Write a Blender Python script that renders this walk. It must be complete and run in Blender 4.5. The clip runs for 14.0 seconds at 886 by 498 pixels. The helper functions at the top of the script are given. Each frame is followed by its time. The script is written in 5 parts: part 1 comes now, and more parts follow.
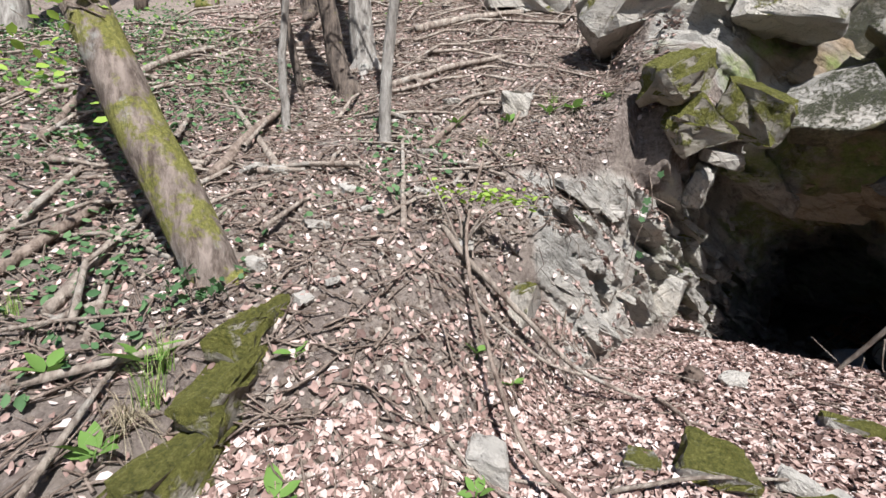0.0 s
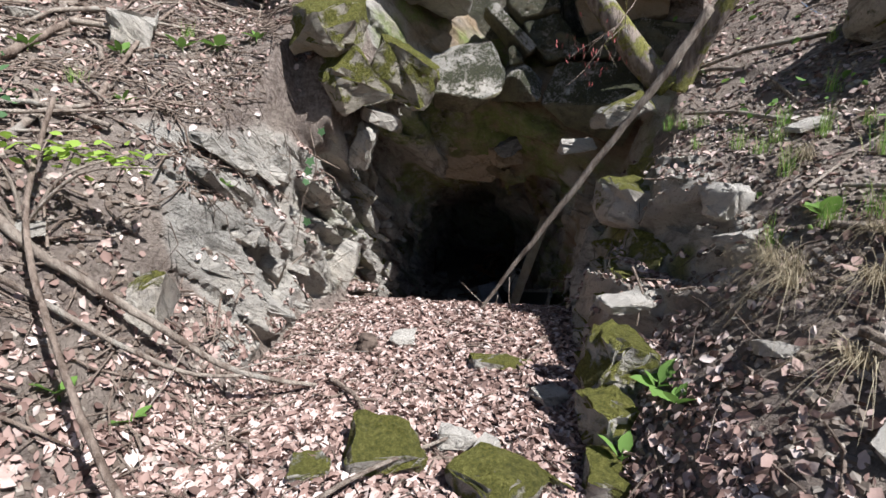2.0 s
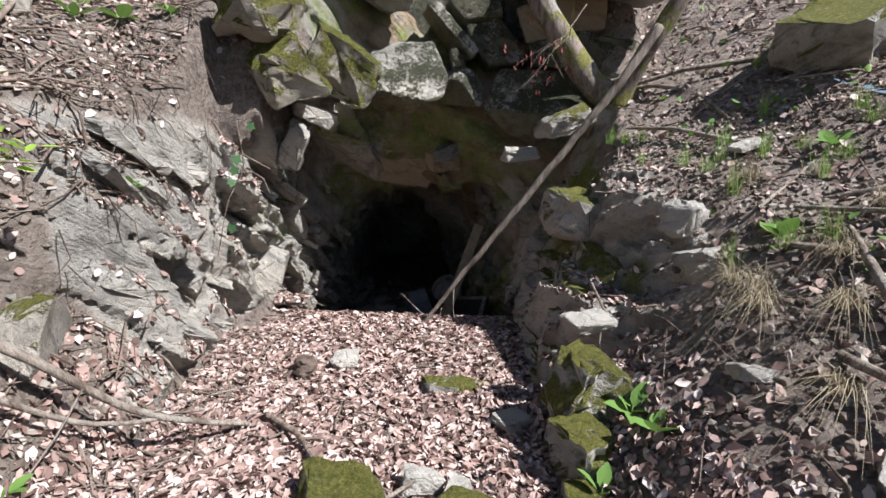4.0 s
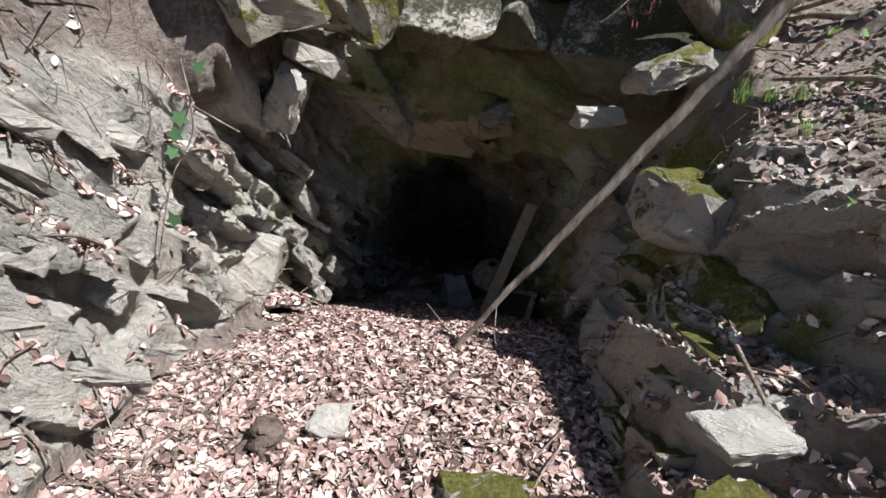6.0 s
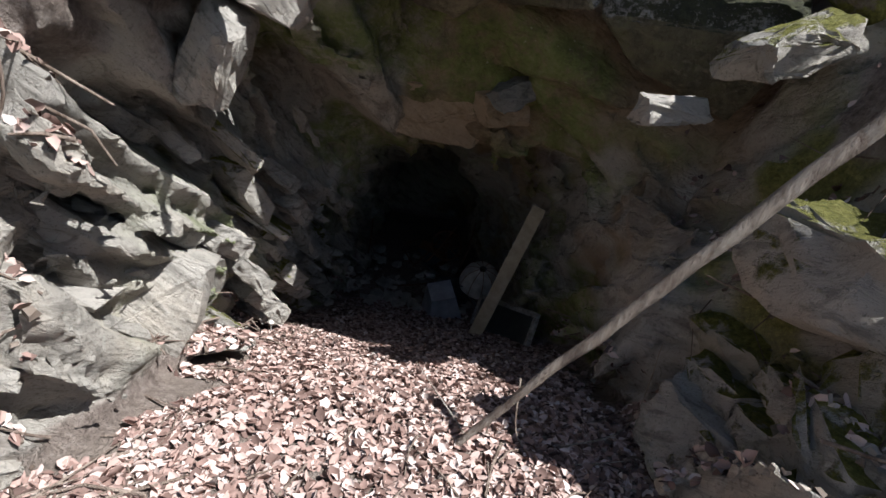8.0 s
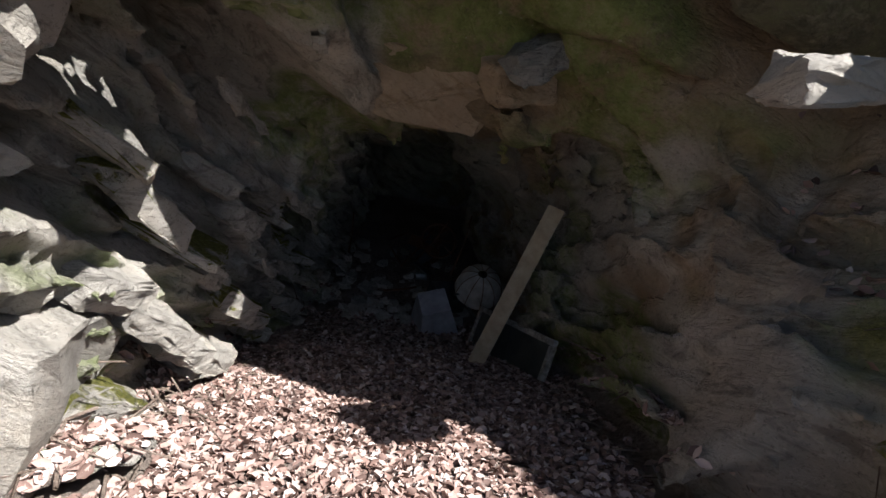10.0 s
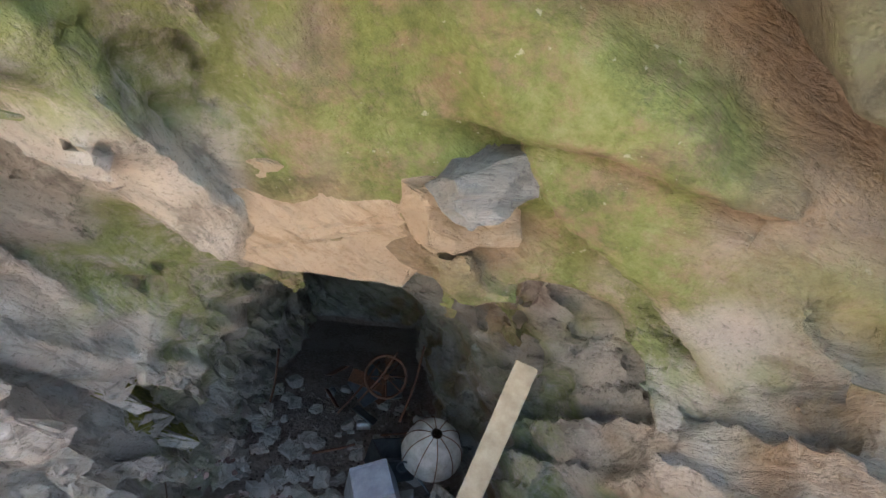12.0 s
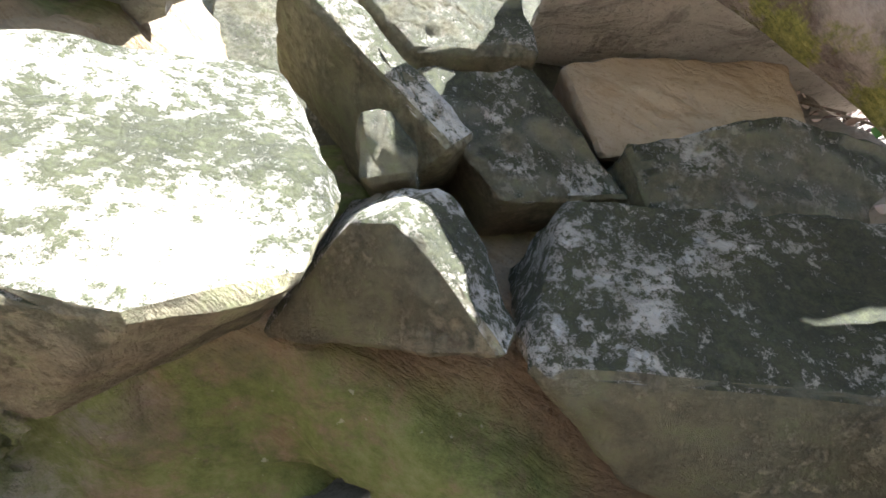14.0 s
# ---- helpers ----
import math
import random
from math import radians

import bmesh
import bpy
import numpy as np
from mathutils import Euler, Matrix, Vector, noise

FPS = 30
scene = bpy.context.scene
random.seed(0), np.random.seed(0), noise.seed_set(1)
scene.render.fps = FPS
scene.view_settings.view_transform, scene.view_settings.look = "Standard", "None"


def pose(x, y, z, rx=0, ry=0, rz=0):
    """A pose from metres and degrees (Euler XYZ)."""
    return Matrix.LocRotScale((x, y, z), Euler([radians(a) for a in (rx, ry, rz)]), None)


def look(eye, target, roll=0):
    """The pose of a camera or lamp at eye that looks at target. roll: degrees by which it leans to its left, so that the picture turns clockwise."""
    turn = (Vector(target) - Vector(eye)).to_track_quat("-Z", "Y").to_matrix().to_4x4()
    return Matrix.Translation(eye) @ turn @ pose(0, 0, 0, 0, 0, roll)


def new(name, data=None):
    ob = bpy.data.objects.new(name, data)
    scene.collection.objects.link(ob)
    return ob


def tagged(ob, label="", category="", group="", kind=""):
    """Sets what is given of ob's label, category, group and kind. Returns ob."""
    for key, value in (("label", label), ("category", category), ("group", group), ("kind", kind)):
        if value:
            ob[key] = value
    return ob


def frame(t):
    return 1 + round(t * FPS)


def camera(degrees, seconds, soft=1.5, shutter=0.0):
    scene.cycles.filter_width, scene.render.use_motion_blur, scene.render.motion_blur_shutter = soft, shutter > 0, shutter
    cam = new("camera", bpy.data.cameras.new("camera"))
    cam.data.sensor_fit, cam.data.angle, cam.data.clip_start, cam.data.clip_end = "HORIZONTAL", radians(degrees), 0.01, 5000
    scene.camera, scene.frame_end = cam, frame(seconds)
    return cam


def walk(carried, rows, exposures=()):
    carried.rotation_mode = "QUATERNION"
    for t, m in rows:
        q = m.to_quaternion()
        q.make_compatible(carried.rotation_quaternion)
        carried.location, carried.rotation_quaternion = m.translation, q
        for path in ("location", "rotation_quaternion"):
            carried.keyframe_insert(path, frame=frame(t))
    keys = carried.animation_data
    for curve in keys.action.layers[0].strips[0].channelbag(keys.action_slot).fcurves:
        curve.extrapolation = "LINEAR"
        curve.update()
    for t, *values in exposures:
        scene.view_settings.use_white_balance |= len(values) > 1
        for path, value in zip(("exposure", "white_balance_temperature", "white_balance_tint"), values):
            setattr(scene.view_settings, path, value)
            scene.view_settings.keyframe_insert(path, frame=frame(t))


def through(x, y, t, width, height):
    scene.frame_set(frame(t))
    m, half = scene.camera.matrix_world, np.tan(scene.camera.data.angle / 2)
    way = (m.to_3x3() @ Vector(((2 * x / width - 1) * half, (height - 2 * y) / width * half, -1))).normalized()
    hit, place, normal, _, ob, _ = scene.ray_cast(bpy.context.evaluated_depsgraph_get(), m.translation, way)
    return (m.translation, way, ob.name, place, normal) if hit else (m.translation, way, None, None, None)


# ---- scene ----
from mathutils.bvhtree import BVHTree

cam = camera(86.4, 14.0)
METRES, EYE, TILT, LEAN, TURN = 6.0, 1.45, -8.0, 0.0, 43.0
ROWS = [
    (0.0, 0.0, 0.0, 0.0, 0.0, 0.0, -0.0),
    (0.5, 0.0226, 0.0142, -0.0039, -10.47, -2.09, 2.22),
    (1.0, 0.0375, 0.0378, -0.009, -22.12, -2.72, 1.22),
    (1.5, 0.0526, 0.0689, -0.0075, -30.63, -5.95, 3.07),
    (2.0, 0.067, 0.0728, 0.0036, -35.67, -5.5, 3.56),
    (2.5, 0.0592, 0.082, 0.0059, -39.63, -5.74, 3.74),
    (3.0, 0.0466, 0.0983, 0.0127, -44.14, -6.06, 3.45),
    (3.5, 0.0494, 0.1114, 0.0129, -46.07, -5.35, 2.32),
    (6.0, 0.2042, 0.2576, 0.0297, -39.9, -9.98, 0.64),
    (6.5, 0.2453, 0.2895, 0.0384, -37.82, -9.44, 1.07),
    (7.0, 0.2625, 0.3179, 0.0372, -34.9, -11.18, 1.1),
    (7.5, 0.2745, 0.3688, 0.0429, -37.6, -12.5, -1.68),
    (8.0, 0.2941, 0.3991, 0.0489, -42.47, -12.66, -2.41),
    (10.5, 0.4493, 0.5753, 0.0574, -43.77, -15.61, -2.14),
    (11.0, 0.5139, 0.6241, 0.0483, -42.8, -13.16, -2.8),
    (11.5, 0.5359, 0.6337, 0.0624, -43.65, -13.5, -1.9),
    (12.0, 0.5381, 0.6198, 0.0865, -48.54, -3.18, -1.17),
    (12.5, 0.5365, 0.609, 0.1041, -44.13, 6.17, 2.17),
    (13.0, 0.539, 0.5962, 0.116, -42.58, 12.79, 4.74),
    (13.5, 0.5437, 0.5829, 0.133, -49.71, 16.22, 4.67),
    (14.0, 0.5468, 0.5722, 0.1447, -56.15, 21.15, 3.41),
]
EXPOSURES = [(0.0, 0.91, 6050, 10), (3.5, 0.98, 6000, 10), (6.0, 1.13, 6000, 9), (8.2, 1.13, 6000, 9), (10.3, 1.7, 6350, 10), (10.6, 2.3, 6500, 10), (11.0, 3.8, 6500, 9), (11.5, 4.7, 6400, 7), (12.0, 5.0, 6200, 5), (12.5, 4.4, 6050, 4), (13.3, 4.2, 6000, 4), (14.0, 3.5, 6000, 5)]
walk(cam, [(t, pose(0, 0, EYE, TILT, LEAN, TURN) @ pose(METRES * x, METRES * y, METRES * z, 90 + pitch, roll, yaw)) for t, x, y, z, yaw, pitch, roll in ROWS], EXPOSURES)

# ---- daylight ----
SUN_TO = Vector((0.64, -0.36, 1.0)).normalized()
world = bpy.data.worlds.new("world")
scene.world = world
world.use_nodes = True
sky = world.node_tree.nodes.new("ShaderNodeTexSky")
sky.sky_type, sky.sun_disc = "NISHITA", False
sky.sun_elevation = math.asin(SUN_TO.z)
sky.sun_rotation = math.atan2(SUN_TO.x, SUN_TO.y)
world.node_tree.links.new(sky.outputs[0], world.node_tree.nodes["Background"].inputs[0])
world.node_tree.nodes["Background"].inputs[1].default_value = 0.046
sun = new("sun", bpy.data.lights.new("sun", "SUN"))
sun.data.energy, sun.data.angle, sun.data.color = 5.0, radians(0.55), (1.0, 0.96, 0.91)
sun.matrix_world = look(SUN_TO * 30, (0, 0, 0))


# ---- materials ----
class Nodes:
    """A short way to write node materials."""

    def __init__(self, name, rough=0.85, spec=0.3):
        self.m = bpy.data.materials.new(name)
        self.m.use_nodes = True
        self.t = self.m.node_tree
        self.b = self.t.nodes["Principled BSDF"]
        self.b.inputs["Roughness"].default_value = rough
        self.b.inputs["Specular IOR Level"].default_value = spec
        self.pos = self.t.nodes.new("ShaderNodeTexCoord").outputs["Object"]

    def put(self, value, socket):
        if hasattr(value, "is_linked"):
            self.t.links.new(value, socket)
        else:
            socket.default_value = value

    def noise(self, scale, detail=5.0, rough=0.6, vec=None, distort=0.0):
        n = self.t.nodes.new("ShaderNodeTexNoise")
        n.inputs["Scale"].default_value, n.inputs["Detail"].default_value = scale, detail
        n.inputs["Roughness"].default_value, n.inputs["Distortion"].default_value = rough, distort
        self.t.links.new(vec or self.pos, n.inputs["Vector"])
        return n.outputs["Fac"]

    def cells(self, scale, feature="F1", vec=None):
        n = self.t.nodes.new("ShaderNodeTexVoronoi")
        n.feature = feature
        n.inputs["Scale"].default_value = scale
        self.t.links.new(vec or self.pos, n.inputs["Vector"])
        return n.outputs["Distance"]

    def stretch(self, along, k):
        """Object space squeezed along one direction, for bedding."""
        d = self.t.nodes.new("ShaderNodeVectorMath")
        d.operation = "DOT_PRODUCT"
        self.t.links.new(self.pos, d.inputs[0])
        d.inputs[1].default_value = along
        s = self.t.nodes.new("ShaderNodeVectorMath")
        s.operation = "SCALE"
        s.inputs[0].default_value = Vector(along) * k
        self.t.links.new(d.outputs["Value"], s.inputs["Scale"])
        a = self.t.nodes.new("ShaderNodeVectorMath")
        self.t.links.new(self.pos, a.inputs[0])
        self.t.links.new(s.outputs[0], a.inputs[1])
        return a.outputs[0]

    def attr(self, name):
        n = self.t.nodes.new("ShaderNodeAttribute")
        n.attribute_name = name
        return n.outputs["Fac"]

    def island(self):
        return self.t.nodes.new("ShaderNodeNewGeometry").outputs["Random Per Island"]

    def random(self):
        return self.t.nodes.new("ShaderNodeObjectInfo").outputs["Random"]

    def up(self):
        n = self.t.nodes.new("ShaderNodeSeparateXYZ")
        self.t.links.new(self.t.nodes.new("ShaderNodeNewGeometry").outputs["Normal"], n.inputs[0])
        return n.outputs[2]

    def math(self, op, a, b=0.0):
        n = self.t.nodes.new("ShaderNodeMath")
        n.operation = op
        self.put(a, n.inputs[0])
        self.put(b, n.inputs[1])
        return n.outputs[0]

    def step(self, x, lo, hi):
        n = self.t.nodes.new("ShaderNodeMapRange")
        n.interpolation_type = "SMOOTHSTEP"
        self.put(x, n.inputs[0])
        n.inputs[1].default_value, n.inputs[2].default_value = lo, hi
        return n.outputs[0]

    def ramp(self, x, *stops):
        n = self.t.nodes.new("ShaderNodeValToRGB")
        e = n.color_ramp.elements
        while len(e) < len(stops):
            e.new(0.5)
        for el, (p, c) in zip(e, stops):
            el.position, el.color = p, (*c, 1)
        self.put(x, n.inputs[0])
        return n.outputs[0]

    def mix(self, f, a, b):
        n = self.t.nodes.new("ShaderNodeMix")
        n.data_type = "RGBA"
        self.put(f, n.inputs[0])
        self.put(a if hasattr(a, "is_linked") else (*a, 1), n.inputs[6])
        self.put(b if hasattr(b, "is_linked") else (*b, 1), n.inputs[7])
        return n.outputs[2]

    def done(self, colour, height=None, depth=0.02, strength=0.8):
        self.put(colour if hasattr(colour, "is_linked") else (*colour, 1), self.b.inputs["Base Color"])
        if height is not None:
            n = self.t.nodes.new("ShaderNodeBump")
            n.inputs["Strength"].default_value, n.inputs["Distance"].default_value = strength, depth
            self.t.links.new(height, n.inputs["Height"])
            self.t.links.new(n.outputs[0], self.b.inputs["Normal"])
        return self.m


BED = Vector((0.42, 0.45, 0.79)).normalized()


def rock_colour(n):
    bed = n.stretch(BED, 3.2)
    big, fine, lay = n.noise(1.3, 4), n.noise(14, 8, 0.7), n.noise(3.4, 9, 0.72, bed, 0.6)
    c = n.ramp(big, (0.3, (0.29, 0.275, 0.25)), (0.5, (0.46, 0.425, 0.375)), (0.7, (0.55, 0.49, 0.41)))
    c = n.mix(n.math("MULTIPLY", n.step(lay, 0.5, 0.62), 0.55), c, (0.13, 0.12, 0.105))
    c = n.mix(n.math("MULTIPLY", n.step(fine, 0.5, 0.7), 0.6), c, (0.55, 0.52, 0.47))
    speck = n.noise(55, 5, 0.8)
    c = n.mix(n.math("MULTIPLY", n.step(speck, 0.54, 0.64), 0.5), c, (0.085, 0.08, 0.07))
    lichen = n.step(n.noise(5.5, 6, 0.75), 0.62, 0.70)
    c = n.mix(n.math("MULTIPLY", lichen, 0.6), c, (0.52, 0.52, 0.46))
    h = n.math("ADD", n.math("MULTIPLY", lay, 1.2), n.math("ADD", n.math("MULTIPLY", fine, 0.7), n.math("MULTIPLY", speck, -0.25)))
    h = n.math("ADD", h, n.math("MULTIPLY", n.noise(5.0, 6, 0.6), 0.8))
    return c, h


def moss_colour(n):
    f = n.noise(44, 8, 0.8)
    return n.ramp(f, (0.32, (0.06, 0.066, 0.014)), (0.52, (0.19, 0.185, 0.04)), (0.72, (0.38, 0.35, 0.11))), f


def make_ground():
    """Bedrock, soil, moss and mineral stains, told apart by what the place has there."""
    n = Nodes("earth_and_rock", 0.9, 0.2)
    c, h = rock_colour(n)
    oc = n.noise(3.1, 7, 0.7)
    grain = n.noise(24, 8, 0.8)
    oc = n.math("ADD", n.math("MULTIPLY", oc, 0.6), n.math("MULTIPLY", grain, 0.4))
    ochre = n.ramp(oc, (0.3, (0.10, 0.062, 0.034)), (0.5, (0.28, 0.175, 0.08)), (0.72, (0.46, 0.32, 0.17)))
    c = n.mix(n.math("MULTIPLY", n.attr("ochre"), 0.7), c, ochre)
    al = n.math("ADD", n.math("MULTIPLY", n.noise(4.2, 6, 0.65), 0.55), n.math("MULTIPLY", grain, 0.45))
    green = n.ramp(al, (0.34, (0.08, 0.105, 0.03)), (0.52, (0.21, 0.26, 0.075)), (0.70, (0.36, 0.39, 0.21)))
    c = n.mix(n.math("MULTIPLY", n.attr("algae"), n.math("MULTIPLY", n.step(n.noise(7, 8, 0.75), 0.32, 0.58), 0.92)), c, green)
    film = n.noise(3.0, 9, 0.8, n.stretch((0.75, -0.62, -0.1), -0.8))
    c = n.mix(n.math("MULTIPLY", n.math("MULTIPLY", n.attr("ochre"), n.step(film, 0.5, 0.62)), 0.4), c, (0.07, 0.05, 0.03))
    spot = n.step(n.noise(30, 3, 0.6), 0.68, 0.74)
    c = n.mix(n.math("MULTIPLY", n.math("MULTIPLY", n.attr("algae"), spot), 0.6), c, (0.55, 0.53, 0.42))
    s1, s2 = n.noise(2.0, 5), n.noise(26, 8, 0.75)
    soil = n.ramp(s2, (0.3, (0.09, 0.068, 0.056)), (0.5, (0.25, 0.20, 0.17)), (0.72, (0.45, 0.385, 0.34)))
    soil = n.mix(n.math("MULTIPLY", n.step(s1, 0.42, 0.62), 0.6), soil, (0.36, 0.30, 0.25))
    rock = n.attr("rock")
    c = n.mix(rock, soil, c)
    mc, mf = moss_colour(n)
    c = n.mix(n.attr("moss"), c, mc)
    hh = n.t.nodes.new("ShaderNodeMix")
    n.put(rock, hh.inputs[0])
    n.put(n.math("ADD", s2, n.math("MULTIPLY", n.noise(70, 4), 0.4)), hh.inputs[2])
    n.put(h, hh.inputs[3])
    return n.done(c, hh.outputs[0], 0.06, 1.0)


def make_stone(name, moss=0.0, tint=(1, 1, 1)):
    n = Nodes(name, 0.88, 0.25)
    c, h = rock_colour(n)
    if tint != (1, 1, 1):
        c = n.mix(0.55, c, tint)
    if moss:
        mc, mf = moss_colour(n)
        k = n.step(n.math("ADD", n.math("MULTIPLY", n.noise(4.5, 6, 0.7), 1.3), n.math("MULTIPLY", n.up(), 0.32)), 1.06 - moss, 1.2 - moss)
        c = n.mix(k, c, mc)
        h = n.math("ADD", h, n.math("MULTIPLY", n.math("MULTIPLY", k, mf), 1.6))
    return n.done(c, h, 0.05, 1.0)


def make_litter(name, stops, through=0.0):
    n = Nodes(name, 0.75, 0.3)
    c = n.ramp(n.island(), *stops)
    c = n.mix(n.math("MULTIPLY", n.noise(60, 4), 0.35), c, (0.10, 0.055, 0.035)) if not through else c
    m = n.done(c, n.noise(90, 3), 0.003, 0.5)
    if through:
        n.b.inputs["Subsurface Weight"].default_value = 0.0
        tr = n.t.nodes.new("ShaderNodeBsdfTranslucent")
        n.put(c, tr.inputs[0])
        ms = n.t.nodes.new("ShaderNodeMixShader")
        ms.inputs[0].default_value = through
        out = n.t.nodes["Material Output"]
        n.t.links.new(n.b.outputs[0], ms.inputs[1])
        n.t.links.new(tr.outputs[0], ms.inputs[2])
        n.t.links.new(ms.outputs[0], out.inputs[0])
    return m


def make_bark(name, lo, hi, moss=0.0, patch=0.0):
    n = Nodes(name, 0.9, 0.2)
    f = n.noise(16, 8, 0.7, n.stretch((0, 0, 1), -0.75))
    c = n.ramp(f, (0.38, lo), (0.62, hi))
    c = n.mix(n.math("MULTIPLY", n.step(n.noise(5, 5), 0.55, 0.65), patch), c, (0.42, 0.42, 0.38))
    if moss:
        mc, mf = moss_colour(n)
        c = n.mix(n.math("MULTIPLY", n.step(n.noise(3.5, 6, 0.7), 0.62 - moss * 0.2, 0.7 - moss * 0.2), 0.9), c, mc)
    return n.done(c, f, 0.05, 1.0)


def make_plain(name, a, b, scale=12, rough=0.6, spec=0.4, metal=0.0, depth=0.004):
    n = Nodes(name, rough, spec)
    n.b.inputs["Metallic"].default_value = metal
    f = n.noise(scale, 7, 0.7)
    return n.done(n.ramp(f, (0.35, a), (0.68, b)), f, depth, 0.5)


EARTH = make_ground()
STONE = make_stone("grey_stone")
PALE_STONE = make_stone("pale_stone", 0, (0.52, 0.48, 0.43))
OCHRE_STONE = make_stone("ochre_stone", 0, (0.40, 0.25, 0.11))
MOSSY = make_stone("mossy_stone", 0.42)
HALF_MOSSY = make_stone("half_mossy_stone", 0.3)


def make_brow(name, cover):
    """Blocks of the brow: pale weathered faces specked with dark moss, brown-green film on the overhung sides."""
    n = Nodes(name, 0.9, 0.2)
    c, h = rock_colour(n)
    film = n.ramp(n.noise(6, 8, 0.75), (0.34, (0.10, 0.08, 0.05)), (0.52, (0.27, 0.235, 0.145)), (0.68, (0.31, 0.33, 0.15)))
    under = n.step(n.math("ADD", n.up(), n.math("MULTIPLY", n.noise(9, 5), 0.25)), 0.22, -0.02)
    c = n.mix(n.math("MULTIPLY", under, 0.9), c, film)
    tuft, patch = n.noise(34, 8, 0.85), n.noise(3.2, 5, 0.65)
    k = n.step(n.math("ADD", n.math("MULTIPLY", tuft, 0.9), n.math("MULTIPLY", patch, 0.7)), 0.86 - cover, 0.92 - cover)
    k = n.math("MULTIPLY", k, n.math("SUBTRACT", 1.0, n.math("MULTIPLY", under, 0.7)))
    c = n.mix(n.math("MULTIPLY", k, 0.9), c, n.ramp(tuft, (0.45, (0.035, 0.04, 0.022)), (0.7, (0.13, 0.14, 0.06))))
    return n.done(c, n.math("ADD", h, n.math("MULTIPLY", n.math("MULTIPLY", k, tuft), 2.2)), 0.05, 1.0)


LICHENED = make_brow("lichened_stone", 0.09)
DARK_MOSSED = make_brow("dark_mossed_stone", 0.14)
THICK_MOSS = make_stone("thickly_mossed_stone", 0.52, (0.30, 0.26, 0.19))
BROWN_STONE = make_stone("brown_mossy_stone", 0.34, (0.27, 0.23, 0.16))
DARK_STONE = make_stone("dark_slate", 0, (0.10, 0.10, 0.10))
LITTER = make_litter("dry_leaf", ((0.0, (0.08, 0.05, 0.043)), (0.3, (0.25, 0.163, 0.138)), (0.6, (0.43, 0.305, 0.265)), (0.87, (0.58, 0.46, 0.415)), (1.0, (0.70, 0.61, 0.57))))
GREEN = make_litter("green_leaf", ((0.0, (0.07, 0.14, 0.03)), (0.5, (0.13, 0.24, 0.05)), (1.0, (0.24, 0.36, 0.09))), 0.3)
FRESH = make_litter("spring_leaf", ((0.0, (0.24, 0.38, 0.05)), (1.0, (0.48, 0.60, 0.14))), 0.4)
IVY = make_litter("ivy_leaf", ((0.0, (0.035, 0.085, 0.03)), (1.0, (0.11, 0.19, 0.08))), 0.15)
GRASS = make_litter("grass_blade", ((0.0, (0.12, 0.24, 0.04)), (0.7, (0.26, 0.40, 0.08)), (1.0, (0.45, 0.42, 0.22))), 0.25)
STRAW = make_litter("dry_grass", ((0.0, (0.20, 0.16, 0.10)), (1.0, (0.42, 0.36, 0.25))), 0.2)
RED_BUD = make_litter("red_bud", ((0.0, (0.22, 0.05, 0.05)), (1.0, (0.42, 0.13, 0.11))), 0.2)
BARK = make_bark("mossy_bark", (0.10, 0.075, 0.06), (0.32, 0.26, 0.22), 0.75, 0.5)
BARK_GREY = make_bark("grey_bark", (0.17, 0.15, 0.13), (0.42, 0.39, 0.35), 0.0, 0.6)
BARK_DARK = make_bark("dark_bark", (0.05, 0.04, 0.035), (0.19, 0.15, 0.12), 0.1)
DEAD = make_bark("dead_wood", (0.16, 0.12, 0.095), (0.42, 0.36, 0.30), 0.0, 0.35)
TWIG = make_bark("twig_bark", (0.12, 0.085, 0.065), (0.34, 0.27, 0.22))
ROOT = make_bark("root_bark", (0.07, 0.05, 0.04), (0.2, 0.15, 0.12))


# ---- small geometry kit ----
def lattice(ix, iy, iz, seed):
    h = (ix * 374761393 + iy * 668265263 + iz * 2147483647 + seed * 974634777) & 0xFFFFFFFF
    h = ((h ^ (h >> 13)) * 1274126177) & 0xFFFFFFFF
    h = ((h ^ (h >> 16)) * 2246822519) & 0xFFFFFFFF
    return (h & 0xFFFFFF) / 16777215.0


def vnoise(x, y, z, seed=0):
    """Smooth value noise, -1 to 1, on arrays."""
    x, y, z = np.broadcast_arrays(np.asarray(x, float), np.asarray(y, float), np.asarray(z, float))
    fx, fy, fz = np.floor(x), np.floor(y), np.floor(z)
    ix, iy, iz = fx.astype(np.int64), fy.astype(np.int64), fz.astype(np.int64)
    ux, uy, uz = x - fx, y - fy, z - fz
    ux, uy, uz = ux * ux * (3 - 2 * ux), uy * uy * (3 - 2 * uy), uz * uz * (3 - 2 * uz)
    out = np.zeros(x.shape)
    for a in (0, 1):
        for b in (0, 1):
            for c in (0, 1):
                w = (ux if a else 1 - ux) * (uy if b else 1 - uy) * (uz if c else 1 - uz)
                out += w * lattice(ix + a, iy + b, iz + c, seed)
    return out * 2 - 1


